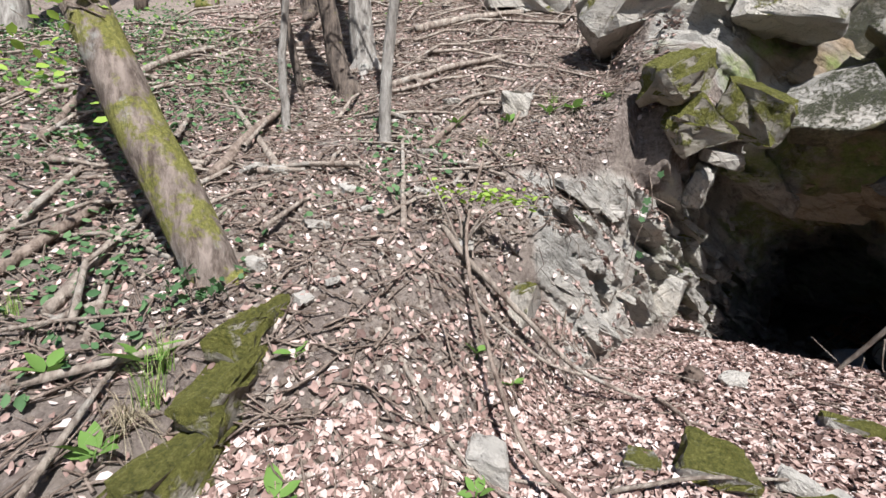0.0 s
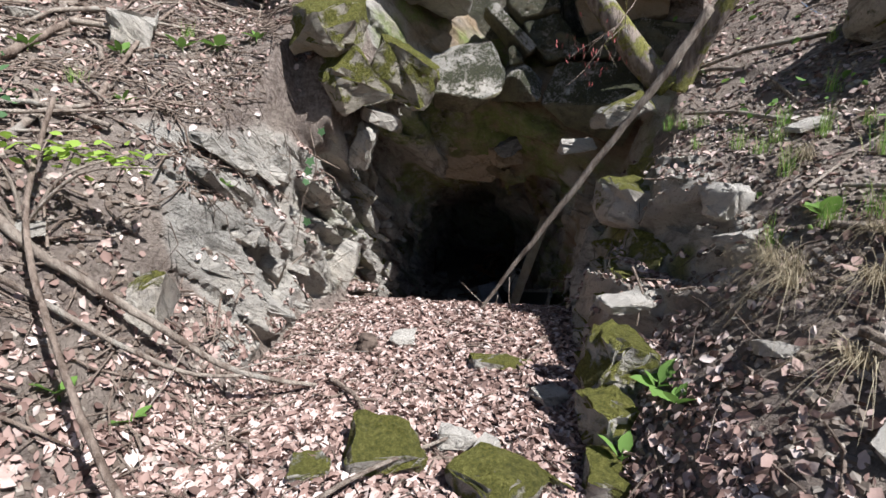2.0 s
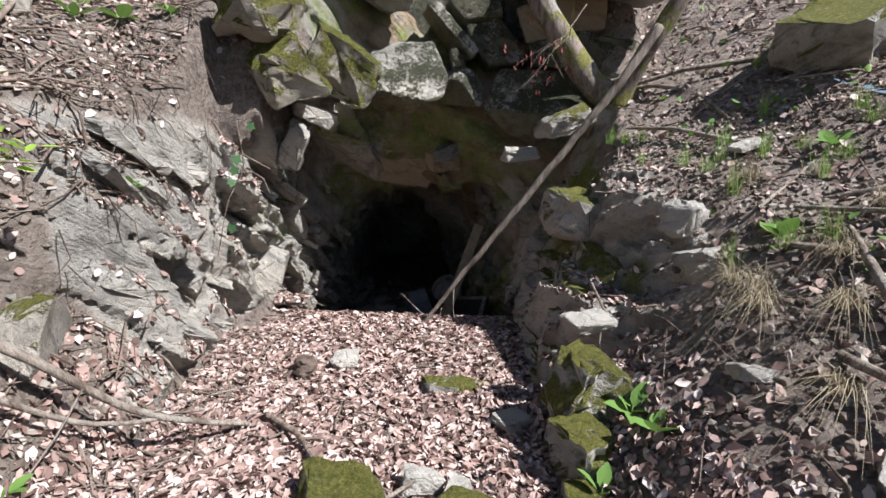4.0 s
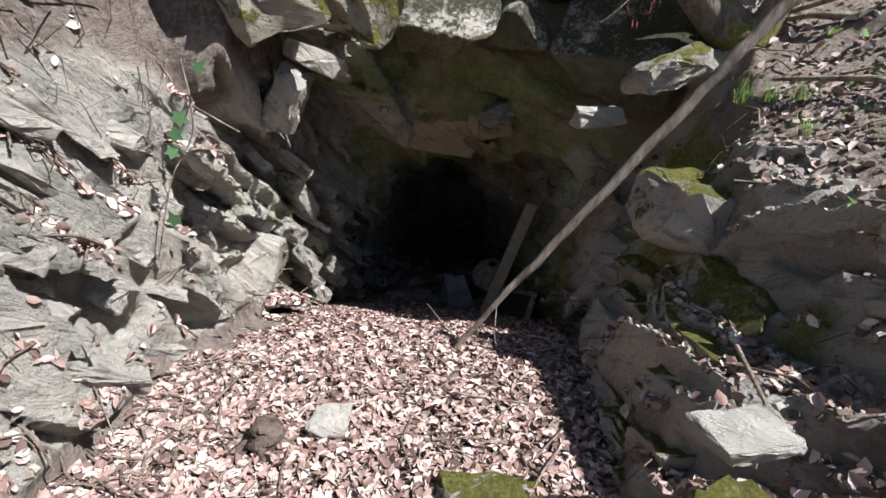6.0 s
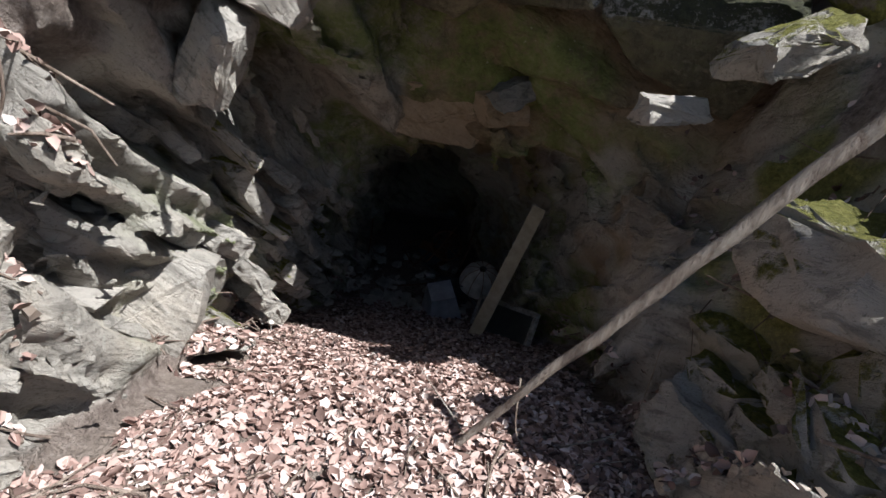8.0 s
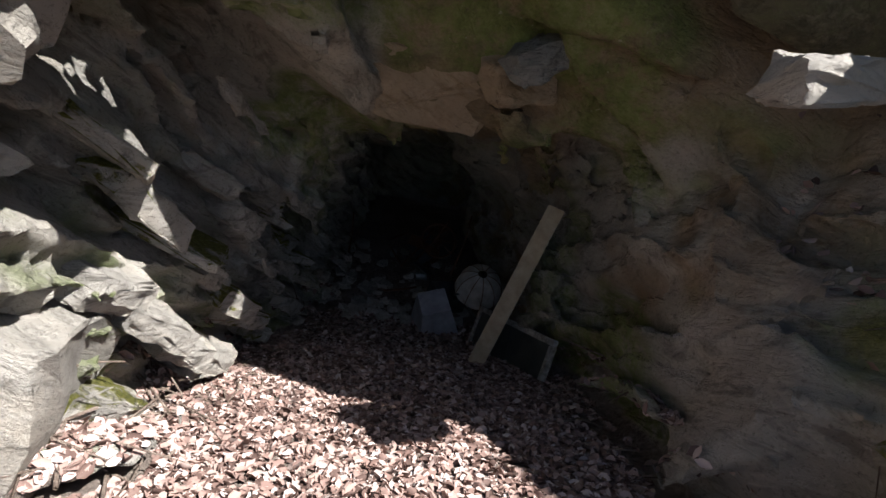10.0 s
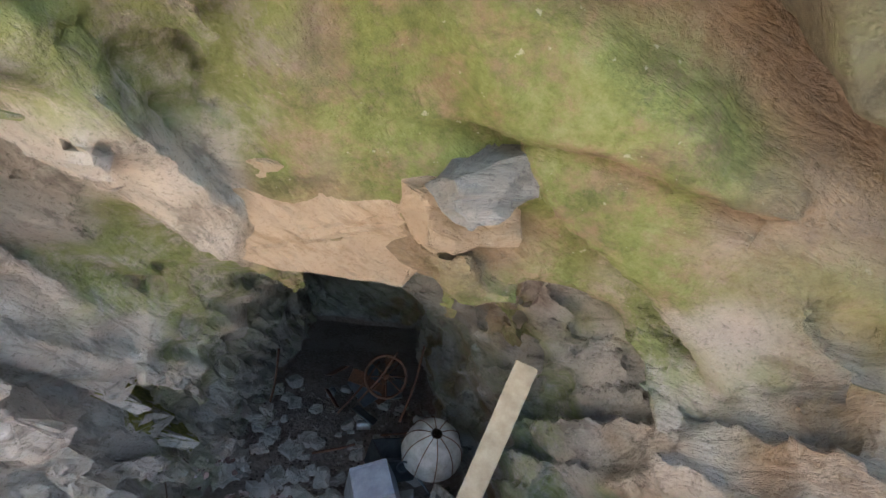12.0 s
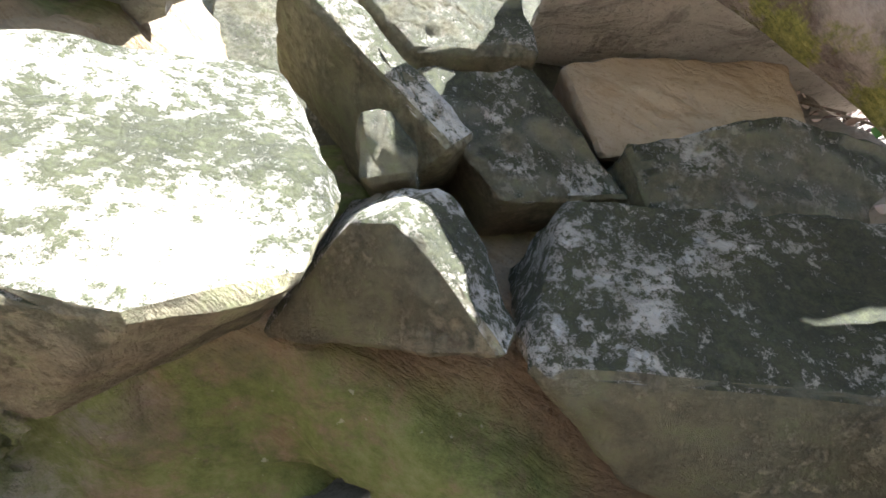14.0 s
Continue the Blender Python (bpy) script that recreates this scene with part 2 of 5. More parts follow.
def blocky(x, y, z, seed=0):
    """Cells of broken rock: each cell its own tilt and offset, with sharp seams."""
    fx, fy, fz = np.floor(x), np.floor(y), np.floor(z)
    best = np.full(x.shape, 1e9)
    val = np.zeros(x.shape)
    for a in (-1, 0, 1):
        for b in (-1, 0, 1):
            for c in (-1, 0, 1):
                ix, iy, iz = (fx + a).astype(np.int64), (fy + b).astype(np.int64), (fz + c).astype(np.int64)
                dx = fx + a + lattice(ix, iy, iz, seed) - x
                dy = fy + b + lattice(ix, iy, iz, seed + 1) - y
                dz = fz + c + lattice(ix, iy, iz, seed + 2) - z
                d = dx * dx + dy * dy + dz * dz
                near = d < best
                best = np.where(near, d, best)
                v = lattice(ix, iy, iz, seed + 3) * 2 - 1
                g = (lattice(ix, iy, iz, seed + 4) - 0.5) * dx + (lattice(ix, iy, iz, seed + 5) - 0.5) * dy + (lattice(ix, iy, iz, seed + 6) - 0.5) * dz
                val = np.where(near, v + 2.2 * g, val)
    return val


def smooth(x, lo, hi):
    u = np.clip((x - lo) / (hi - lo), 0, 1)
    return u * u * (3 - 2 * u)


def from_arrays(name, verts, faces, material, flat=False):
    me = bpy.data.meshes.new(name)
    me.from_pydata(verts, [], faces)
    me.materials.append(material)
    if not flat:
        me.polygons.foreach_set("use_smooth", np.ones(len(me.polygons), bool))
    me.update()
    return me


def part(name, bm, material, parent=None, label="", flat=False):
    me = bpy.data.meshes.new(name)
    bm.to_mesh(me)
    bm.free()
    me.materials.append(material)
    for p in me.polygons:
        p.use_smooth = not flat
    ob = new(name, me)
    if parent:
        ob.parent = parent
    if label:
        tagged(ob, label)
    return ob


# ---- the lie of the land ----
def floor_height(x, y):
    """Leaf-covered bench, then the ramp down into the adit."""
    ramp = np.interp(y, [-40, -6, -1.2, 0, 3, 4.2, 4.7, 5.2, 7.7, 8.8, 10.5, 13.5], [-17, -3.2, -0.35, 0.0, 0.0, 0.05, 0.02, -0.16, -1.08, -1.38, -1.42, -1.2])
    return ramp + 0.05 * vnoise(x * 1.1, y * 1.1, 0.5, 3) + 0.02 * vnoise(x * 4, y * 4, 0.5, 4)


def hill(x, y):
    rough = 0.10 * vnoise(x * 0.7, y * 0.7, 2.5, 5) + 0.05 * vnoise(x * 2.1, y * 2.1, 2.5, 6) + 0.02 * vnoise(x * 6, y * 6, 2.5, 7)
    a = np.maximum(-x - 1.2, 0)
    edge = np.interp(y, [-3, 1, 2.2, 3.2, 4, 6], [-0.9, -1.0, -1.2, -1.5, -1.55, -1.5])
    wide = np.interp(y, [1, 2.4, 3.4, 4], [1.2, 1.0, 0.55, 0.3])
    top = 0.40 * a + 0.40 + 0.3 * (y - 1) + 0.2 * np.maximum(y - 3, 0) + 0.45 * smooth(y, 3.9, 4.8) * smooth(x, -2.6, -1.4)
    left = top * smooth(edge - x, -0.1 * wide, wide)
    base = np.interp(y, [-2, 1, 2.4, 3.2, 4.3, 5], [0.75, 0.55, 0.45, 0.42, 0.62, 0.7])
    right = np.minimum((x - base) * np.interp(y, [2.2, 3.3, 4.0], [0.95, 1.1, 2.4]), 0.43 + 0.60 * (x - 0.9) + 0.32 * (y - 2) + 0.25 * np.maximum(y - 4.6, 0))
    back = 5.38 - 1.0 * smooth(-x, 0.75, 1.45) + 0.45 * smooth(x, -0.75, -0.2) * (1 - smooth(x, 1.2, 1.7)) - 0.3 * smooth(x, 1.4, 1.9)
    rise = y - back
    front = np.minimum(1.2 + rise * 4.5, 1.75 + 1.5 * rise - 0.9 * np.maximum(rise - 1.6, 0))
    front = front - 4.0 * smooth(np.abs(x + 0.2), 1.7, 4.0) + 0.5 * smooth(np.abs(x + 0.2), 4, 9) * 0
    behind = np.interp(y, [-40, -6, -1.2, 0], [-17, -3.2, -0.3, 0])
    ridge = np.maximum(np.maximum(left + np.minimum(behind, 0), right + np.minimum(behind, 0)), front)
    return ridge + rough * smooth(np.maximum(ridge, 0), 0.05, 0.5)


def land(x, y):
    return np.maximum(floor_height(x, np.minimum(y, 4.6)), hill(x, y))


def roof_height(y):
    return np.interp(y, [4.2, 5.3, 5.7, 6.3, 6.75, 7.4, 9, 13], [2.75, 2.65, 2.3, 1.55, 1.08, 0.95, 0.62, 0.3])


ROOF = Vector((0.517, 0.547, 0.66))


def bedding_roof(x, y, z):
    """The adit's mouth is roofed by one bedding plane that dips inwards and to the far wall."""
    return ROOF.x * x + ROOF.y * y + ROOF.z * z - 4.5 - 4.0 * smooth(y, 6.3, 6.95)


def cavity(x, y, z):
    """Inside the adit: negative; the wall: zero."""
    lo, hi = floor_height(x, y) - 0.6, roof_height(y) + 0.08
    hi = hi - 0.6 * smooth(-x, 0.55, 0.95) * (1 - smooth(y, 5.8, 6.4))
    mid = np.interp(y, [4, 6, 8, 10, 13], [-0.36, -0.36, -0.38, -0.42, -0.5])
    half = np.interp(y, [4, 5, 6, 7.2, 8.5, 13], [1.22, 1.27, 1.3, 1.24, 1.12, 0.9])
    u = np.abs(x - mid) / half
    v = np.abs(z - (lo + 0.45 * (hi - lo))) / np.where(z > lo + 0.45 * (hi - lo), 0.55 * (hi - lo), 0.45 * (hi - lo))
    k = np.interp(y, [5.0, 5.6, 6.6, 7.4], [2.6, 4.5, 4.0, 2.6])
    r = (u ** k + v ** k) ** (1 / k)
    d = np.maximum((r - 1) * 0.95, bedding_roof(x, y, z))
    return np.maximum(d, np.maximum(3.6 - y, y - 13.0))


X0, X1, Y0, Y1, Z0, Z1, CELL = -3.4, 2.6, 1.2, 13.4, -1.9, 3.7, 0.04


def solid():
    gx, gy, gz = np.arange(X0, X1, CELL), np.arange(Y0, Y1, CELL), np.arange(Z0, Z1, CELL)
    x2, y2 = np.meshgrid(gx, gy, indexing="ij")
    hm, fl = land(x2, y2), floor_height(x2, y2)
    sx, sy = np.gradient(hm, CELL)
    grade = np.sqrt(1 + np.minimum(sx ** 2 + sy ** 2, 9))
    z = gz[None, None, :]
    f = (hm[:, :, None] - z) / grade[:, :, None]
    cav = cavity(x2[:, :, None], y2[:, :, None], z)
    f = np.minimum(f, cav)
    band = np.abs(f) < 0.46
    i, j, k = np.nonzero(band)
    x, y, zz = gx[i], gy[j], gz[k]
    wx, wy, wz = x + 0.12 * vnoise(x * 1.7, y * 1.7, zz * 1.7, 31), y + 0.12 * vnoise(x * 1.7, y * 1.7, zz * 1.7, 32), zz + 0.12 * vnoise(x * 1.7, y * 1.7, zz * 1.7, 33)
    b = wx * BED.x + wy * BED.y + wz * BED.z
    rocky = rockiness(x, y, zz)
    saw = b / 0.17 + 0.5 * vnoise(x * 1.3, y * 1.3, zz * 1.3, 34)
    saw = saw - np.floor(saw)
    # rock split along the bedding into slabs, across it into blocks
    ax, ay = wx - BED.x * b, wy - BED.y * b
    block = blocky(ax * 2.0 + 3, ay * 2.0 + (wz - BED.z * b) * 2.0, b * 4.2, 40)
    big = blocky(wx * 1.0, wy * 1.0, wz * 1.1 + 7, 50)
    calm = smooth(y, 5.4, 5.9) * smooth(zz, 0.95, 1.3) * (0.25 + 0.75 * smooth(x, -0.9, -0.3))
    sheet = np.exp(-(bedding_roof(x, y, zz) / 0.2) ** 2) * smooth(x, -0.75, -0.3) * smooth(y, 5.2, 5.5) * (1 - smooth(y, 6.9, 7.3))
    calm = np.maximum(calm, sheet)
    d = (0.10 * (saw - 0.5) + 0.12 * block) * (1 - 0.9 * calm) + 0.10 * big * (1 - 0.75 * calm) + 0.022 * vnoise(x * 9, y * 9, zz * 9, 35)
    # one long joint runs across the roof sheet, a finer one beside it
    joint = 0.225 * x + 0.656 * y + -0.720 * zz - 3.017 + 0.035 * vnoise(x * 3, y * 3, zz * 3, 38)
    d = d - sheet * (0.11 * np.exp(-(joint / 0.022) ** 2) + 0.03 * smooth(joint, -0.02, 0.02))
    d = np.clip(d, -0.32, 0.32)
    g = 0.03 * vnoise(x * 3.3, y * 3.3, zz * 3.3, 36) + 0.018 * vnoise(x * 9, y * 9, zz * 9, 37)
    f[i, j, k] += np.where(rocky > 0, rocky * d + (1 - rocky) * g, g)
    f = np.maximum(f, fl[:, :, None] - z)
    return gx, gy, gz, f


def rockiness(x, y, z):
    """1 on bare rock, 0 on soil and litter."""
    cave = smooth(y, 4.9, 5.3) * smooth(x, -2.2, -1.8) * (1 - smooth(x, 1.4, 1.8)) * (1 - smooth(z, 3.2, 3.6))
    lwall = smooth(y, 2.7, 3.3) * smooth(-x, 1.2, 1.45) * (1 - smooth(-x, 2.1, 2.5)) * (1 - smooth(z, 1.35, 1.7)) * smooth(z, 0.02, 0.15)
    rwall = smooth(y, 2.9, 3.3) * smooth(x, 0.45, 0.6) * (1 - smooth(x, 1.2, 1.5)) * (1 - smooth(z, 1.2, 1.6)) * smooth(z, 0.05, 0.2)
    n = vnoise(x * 2.2, y * 2.2, z * 2.2, 61)
    over = z - floor_height(x, y)
    return np.clip(np.maximum(np.maximum(cave, lwall), rwall) * (0.9 + 0.5 * n), 0, 1) * smooth(over, 0.03, 0.12)


def nets(gx, gy, gz, f):
    """Surface nets: one vertex in each cell that the surface crosses."""
    s = f > 0
    nx, ny, nz = (n - 1 for n in f.shape)
    count = np.zeros((nx, ny, nz), np.int8)
    for a in (0, 1):
        for b in (0, 1):
            for c in (0, 1):
                count += s[a:nx + a, b:ny + b, c:nz + c]
    act = (count > 0) & (count < 8)
    i, j, k = np.nonzero(act)
    index = np.full(act.shape, -1, np.int64)
    index[i, j, k] = np.arange(len(i))
    acc, hits = np.zeros((len(i), 3)), np.zeros(len(i))
    for axis in range(3):
        for p in (0, 1):
            for q in (0, 1):
                o = [p, q]
                o.insert(axis, 0)
                e = list(o)
                e[axis] = 1
                va = f[i + o[0], j + o[1], k + o[2]]
                vb = f[i + e[0], j + e[1], k + e[2]]
                cross = (va > 0) != (vb > 0)
                u = np.where(cross, va / np.where(cross, va - vb, 1), 0)
                point = np.stack([np.full(len(i), float(o[0])), np.full(len(i), float(o[1])), np.full(len(i), float(o[2]))], 1)
                point[:, axis] = u
                acc += point * cross[:, None]
                hits += cross
    v = (np.stack([i, j, k], 1) + acc / hits[:, None]) * CELL + np.array([gx[0], gy[0], gz[0]])
    quads = []
    for axis in range(3):
        sl_a, sl_b = [slice(1, -1)] * 3, [slice(1, -1)] * 3
        sl_a[axis], sl_b[axis] = slice(0, -1), slice(1, None)
        change = s[tuple(sl_a)] != s[tuple(sl_b)]
        a, b, c = np.nonzero(change)
        out = s[tuple(sl_a)][a, b, c]
        base = np.stack([a, b, c], 1)
        for m in range(3):
            if m != axis:
                base[:, m] += 1
        m1, m2 = [m for m in range(3) if m != axis]
        ring = []
        for d1, d2 in ((-1, -1), (0, -1), (0, 0), (-1, 0)):
            cell = base.copy()
            cell[:, m1] += d1
            cell[:, m2] += d2
            ring.append(index[cell[:, 0], cell[:, 1], cell[:, 2]])
        q = np.stack(ring, 1)
        flip = out if axis != 1 else ~out
        q[~flip] = q[~flip][:, ::-1]
        quads.append(q)
    return v, np.concatenate(quads)


def paint(me, v):
    """What the surface is made of at each place: rock, ochre stain, algae, moss."""
    x, y, z = v[:, 0], v[:, 1], v[:, 2]
    n1, n2, n3 = vnoise(x * 1.6, y * 1.6, z * 1.6, 71), vnoise(x * 1.1, y * 1.1, z * 1.1, 72), vnoise(x * 5, y * 5, z * 5, 73)
    n4 = vnoise(x * 0.9 + 5, y * 2.4, z * 2.4, 74)
    rock = smooth(rockiness(x, y, z) + 0.25 * n3, 0.3, 0.6)
    inner = smooth(y, 5.25, 5.9)
    sets = {
        "rock": rock,
        "ochre": np.clip(inner * smooth(n2 + 0.5 * n3 + 0.75 * smooth(z, -0.2, 1.0) + 0.4 * smooth(x, -1.0, 0.8) - 0.55 * smooth(-x, 0.7, 1.2), 0.4, 1.1), 0, 1),
        "algae": np.clip(smooth(y, 4.4, 5.6) * (1 - 0.6 * smooth(y, 7, 8.5)) * smooth(n4 + 0.35 * n3, -0.2, 0.4) * 0.95 * rock, 0, 1),
        "moss": smooth(n1 + 0.5 * n3, 0.5, 0.8) * (1 - inner) * smooth(rock, 0.2, 0.6) * smooth(z, 0.25, 0.8) * smooth(x, -1.5, 0.5) * 0.9,
    }
    for key, value in sets.items():
        a = me.attributes.new(key, "FLOAT", "POINT")
        a.data.foreach_set("value", value.astype(np.float32))


def build_land():
    gx, gy, gz, f = solid()
    v, q = nets(gx, gy, gz, f)
    c = v[q].mean(axis=1)
    n = np.cross(v[q[:, 1]] - v[q[:, 0]], v[q[:, 3]] - v[q[:, 0]])
    roof = (c[:, 1] > 5.5) & (c[:, 1] < 12.5) & (c[:, 2] > roof_height(c[:, 1]) - 0.3) & (c[:, 2] < roof_height(c[:, 1]) + 0.5) & (np.abs(c[:, 0] + 0.36) < 1.1)
    roof &= n[:, 2] < 0.2 * np.abs(n[:, 0]) + 1e-9 + 0.3 * np.abs(n[:, 1])
    made = []
    for name, mask in (("ground", ~roof), ("ceiling", roof)):
        used = np.unique(q[mask])
        remap = np.full(len(v), -1)
        remap[used] = np.arange(len(used))
        me = from_arrays(name, v[used].tolist(), remap[q[mask]].tolist(), EARTH)
        paint(me, v[used])
        me.set_sharp_from_angle(angle=radians(38))
        made.append(tagged(new(name, me), kind="structure"))
    tagged(made[0], "leaf-strewn soil bench, banks and broken slate walls", "ground")
    tagged(made[1], "overhanging slate roof stained ochre and green", "rock ceiling")
    # the wider slope
    def spread(lo, hi, mid):
        t = np.linspace(-1, 1, 340)
        s = np.sinh(t * 3.4) / np.sinh(3.4)
        return np.where(s < 0, mid + s * (mid - lo), mid + s * (hi - mid))
    ax, ay = spread(-60, 60, -1.5), spread(-40, 70, 2.5)
    x, y = np.meshgrid(ax, ay, indexing="ij")
    z = land(x, y)
    w = np.stack([x.ravel(), y.ravel(), z.ravel()], 1)
    idx = np.arange(len(w)).reshape(x.shape)
    fq = np.stack([idx[:-1, :-1].ravel(), idx[1:, :-1].ravel(), idx[1:, 1:].ravel(), idx[:-1, 1:].ravel()], 1)
    m = 0.08
    inside = (w[:, 0] > X0 + m) & (w[:, 0] < X1 - m) & (w[:, 1] > Y0 + m) & (w[:, 1] < Y1 - m) & (w[:, 2] < Z1 - m)
    fq = fq[~inside[fq].any(axis=1)]
    me = from_arrays("hillside", w.tolist(), fq.tolist(), EARTH)
    paint(me, w)
    tagged(new("ground", me), "wooded hillside of soil and fallen leaves", "ground", kind="structure")
    allv = np.concatenate([v, w])
    return BVHTree.FromPolygons(allv.tolist(), q.tolist() + (fq + len(v)).tolist())


TREE = build_land()


def drop(x, y, top=None):
    """The ground under a place, and its normal. Inside the adit the search starts below the roof."""
    if top is None:
        top = float(floor_height(np.array(x), np.array(y))) + 0.35 if y > 4.9 and -1.8 < x < 1.1 else 12.0
    p, n, _, _ = TREE.ray_cast((x, y, top), (0, 0, -1))
    if p is None:
        return Vector((x, y, float(land(np.array(x), np.array(y))))), Vector((0, 0, 1))
    return p, n if n.z > 0 else -n


# ---- dead leaves ----
LEAF = np.array([(0, -0.5, 0), (-0.30, -0.12, 0.06), (-0.24, 0.25, 0.07), (0, 0.5, 0), (0.24, 0.25, 0.07), (0.30, -0.12, 0.06), (0, 0.05, -0.02)])
LEAF_FACES = np.array([(6, 0, 1), (6, 1, 2), (6, 2, 3), (6, 3, 4), (6, 4, 5), (6, 5, 0)])


def leaf_stuff(name, spots, material, size, label, category, lift=0.012, tilt=0.5, rng=None, shape=LEAF, faces=LEAF_FACES, curl=(-3.5, 5.0), flat=False):
    """Many loose leaves as one body."""
    v = np.zeros((len(spots), len(shape), 3))
    for i, (p, n) in enumerate(spots):
        s = size * rng.uniform(0.45, 1.35)
        up = (n + Vector((rng.gauss(0, tilt), rng.gauss(0, tilt), rng.gauss(0, tilt * 0.6)))).normalized()
        if up.z < 0.1 and n.z > 0.3:
            up.z = 0.2
            up.normalize()
        m = up.to_track_quat("Z", "Y").to_matrix() @ Matrix.Rotation(rng.uniform(0, 6.283), 3, "Z")
        k = shape * np.array([s * rng.uniform(0.8, 1.2), s, s * rng.uniform(*curl)])
        v[i] = k @ np.array(m).T + np.array(p) + np.array(n) * lift * rng.uniform(0.3, 1.8)
    f = (np.arange(len(spots)) * len(shape))[:, None, None] + faces[None]
    me = from_arrays(name, v.reshape(-1, 3).tolist(), f.reshape(-1, faces.shape[1]).tolist(), material, flat)
    return tagged(new(name, me), label, category, kind="stuff")


def scatter(rng, count, x0, x1, y0, y1, chance):
    out = []
    for _ in range(count):
        x, y = rng.uniform(x0, x1), rng.uniform(y0, y1)
        p, n = drop(x, y)
        if n.z > 0.35 and rng.random() < chance(p, n):
            out.append((p, n))
    return out


rng = random.Random(4)
bench = scatter(rng, 88000, -1.8, 1.0, -0.6, 8.6, lambda p, n: (1.0 if p.z < 0.45 and n.z > 0.6 else 0.2) * (1 if p.y < 7.6 else 0.35))
slope = scatter(rng, 42000, -9, -1.3, -1, 9, lambda p, n: 0.75)
slope += scatter(rng, 14000, 0.9, 5, -0.5, 8, lambda p, n: 0.9 if n.z > 0.5 else 0.1)
leaf_stuff("leaf_litter", bench, LITTER, 0.052, "thick bed of dry brown beech leaves", "leaf litter", rng=rng)
leaf_stuff("leaf_litter", slope, LITTER, 0.050, "dry brown leaves strewn over the slope", "leaf litter", rng=rng)


# ---- kit for the things ----
def hull_rock(size, seed, bevel=0.04, cuts=3, rough=0.035, sharp=0.45):
    """A broken block: a hull of random corners, edges worn, faces pitted."""
    r = random.Random(seed)
    bm = bmesh.new()
    for sx in (-1, 1):
        for sy in (-1, 1):
            for sz in (-1, 1):
                bm.verts.new([s * r.uniform(1 - sharp, 1.0) / 2 for s in (sx, sy, sz)])
    for _ in range(5):
        v = Vector((r.uniform(-1, 1), r.uniform(-1, 1), r.uniform(-1, 1)))
        m = max(abs(c) for c in v)
        bm.verts.new(v / m * 0.5)
    res = bmesh.ops.convex_hull(bm, input=bm.verts)
    bmesh.ops.delete(bm, geom=[g for g in res["geom_interior"] if isinstance(g, bmesh.types.BMVert)], context="VERTS")
    bmesh.ops.scale(bm, vec=size, verts=bm.verts)
    small = min(size)
    bmesh.ops.bevel(bm, geom=bm.edges[:], offset=small * bevel, segments=1, affect="EDGES")
    bmesh.ops.triangulate(bm, faces=bm.faces)
    bmesh.ops.subdivide_edges(bm, edges=[e for e in bm.edges if e.calc_length() > small * 0.3], cuts=cuts, use_grid_fill=True)
    bmesh.ops.triangulate(bm, faces=bm.faces)
    bm.normal_update()
    off = Vector((seed * 3.1, seed * 1.7, 0))
    for v in bm.verts:
        p = v.co / small * 2.2 + off
        v.co += v.normal * small * rough * 1.6 * (noise.noise(p) + 0.7 * noise.noise(p * 2.7) + 0.5 * noise.noise(p * 6.5) - 0.5 * abs(noise.noise(p * 1.9)))
    return bm


def wedge(name, corners, material, label, seed, worn=0.012):
    """A joint-bounded block: the hull of its corners, edges chipped, faces rough."""
    mid = sum((Vector(c) for c in corners), Vector()) / len(corners)
    bm = bmesh.new()
    for c in corners:
        bm.verts.new(Vector(c) - mid)
    res = bmesh.ops.convex_hull(bm, input=bm.verts)
    bmesh.ops.delete(bm, geom=[g for g in res["geom_interior"] if isinstance(g, bmesh.types.BMVert)], context="VERTS")
    bmesh.ops.dissolve_limit(bm, angle_limit=radians(9), verts=bm.verts, edges=bm.edges)
    bmesh.ops.bevel(bm, geom=bm.edges[:], offset=worn, segments=1, affect="EDGES", clamp_overlap=True)
    bmesh.ops.triangulate(bm, faces=bm.faces)
    for _ in range(4):
        long = [e for e in bm.edges if e.calc_length() > 0.05]
        if not long:
            break
        bmesh.ops.subdivide_edges(bm, edges=long, cuts=1)
        bmesh.ops.triangulate(bm, faces=bm.faces)
    bm.normal_update()
    off = Vector((seed * 2.3, seed * 1.1, 0))
    for v in bm.verts:
        p = v.co * 6 + off
        v.co += v.normal * (0.016 * noise.noise(p) + 0.010 * noise.noise(p * 2.7) + 0.006 * noise.noise(p * 6.1))
    ob = part(name, bm, material)
    ob.data.set_sharp_from_angle(angle=radians(28))
    ob.location = mid
    return tagged(ob, label, "rock")


def put_rock(name, at, size, turn, material, seed, label, category="stone", group="", rough=0.075):
    ob = part(name, hull_rock(size, seed, rough=rough), material)
    ob.data.set_sharp_from_angle(angle=radians(30))
    ob.matrix_world = pose(*at, *turn)
    return tagged(ob, label, category, group)


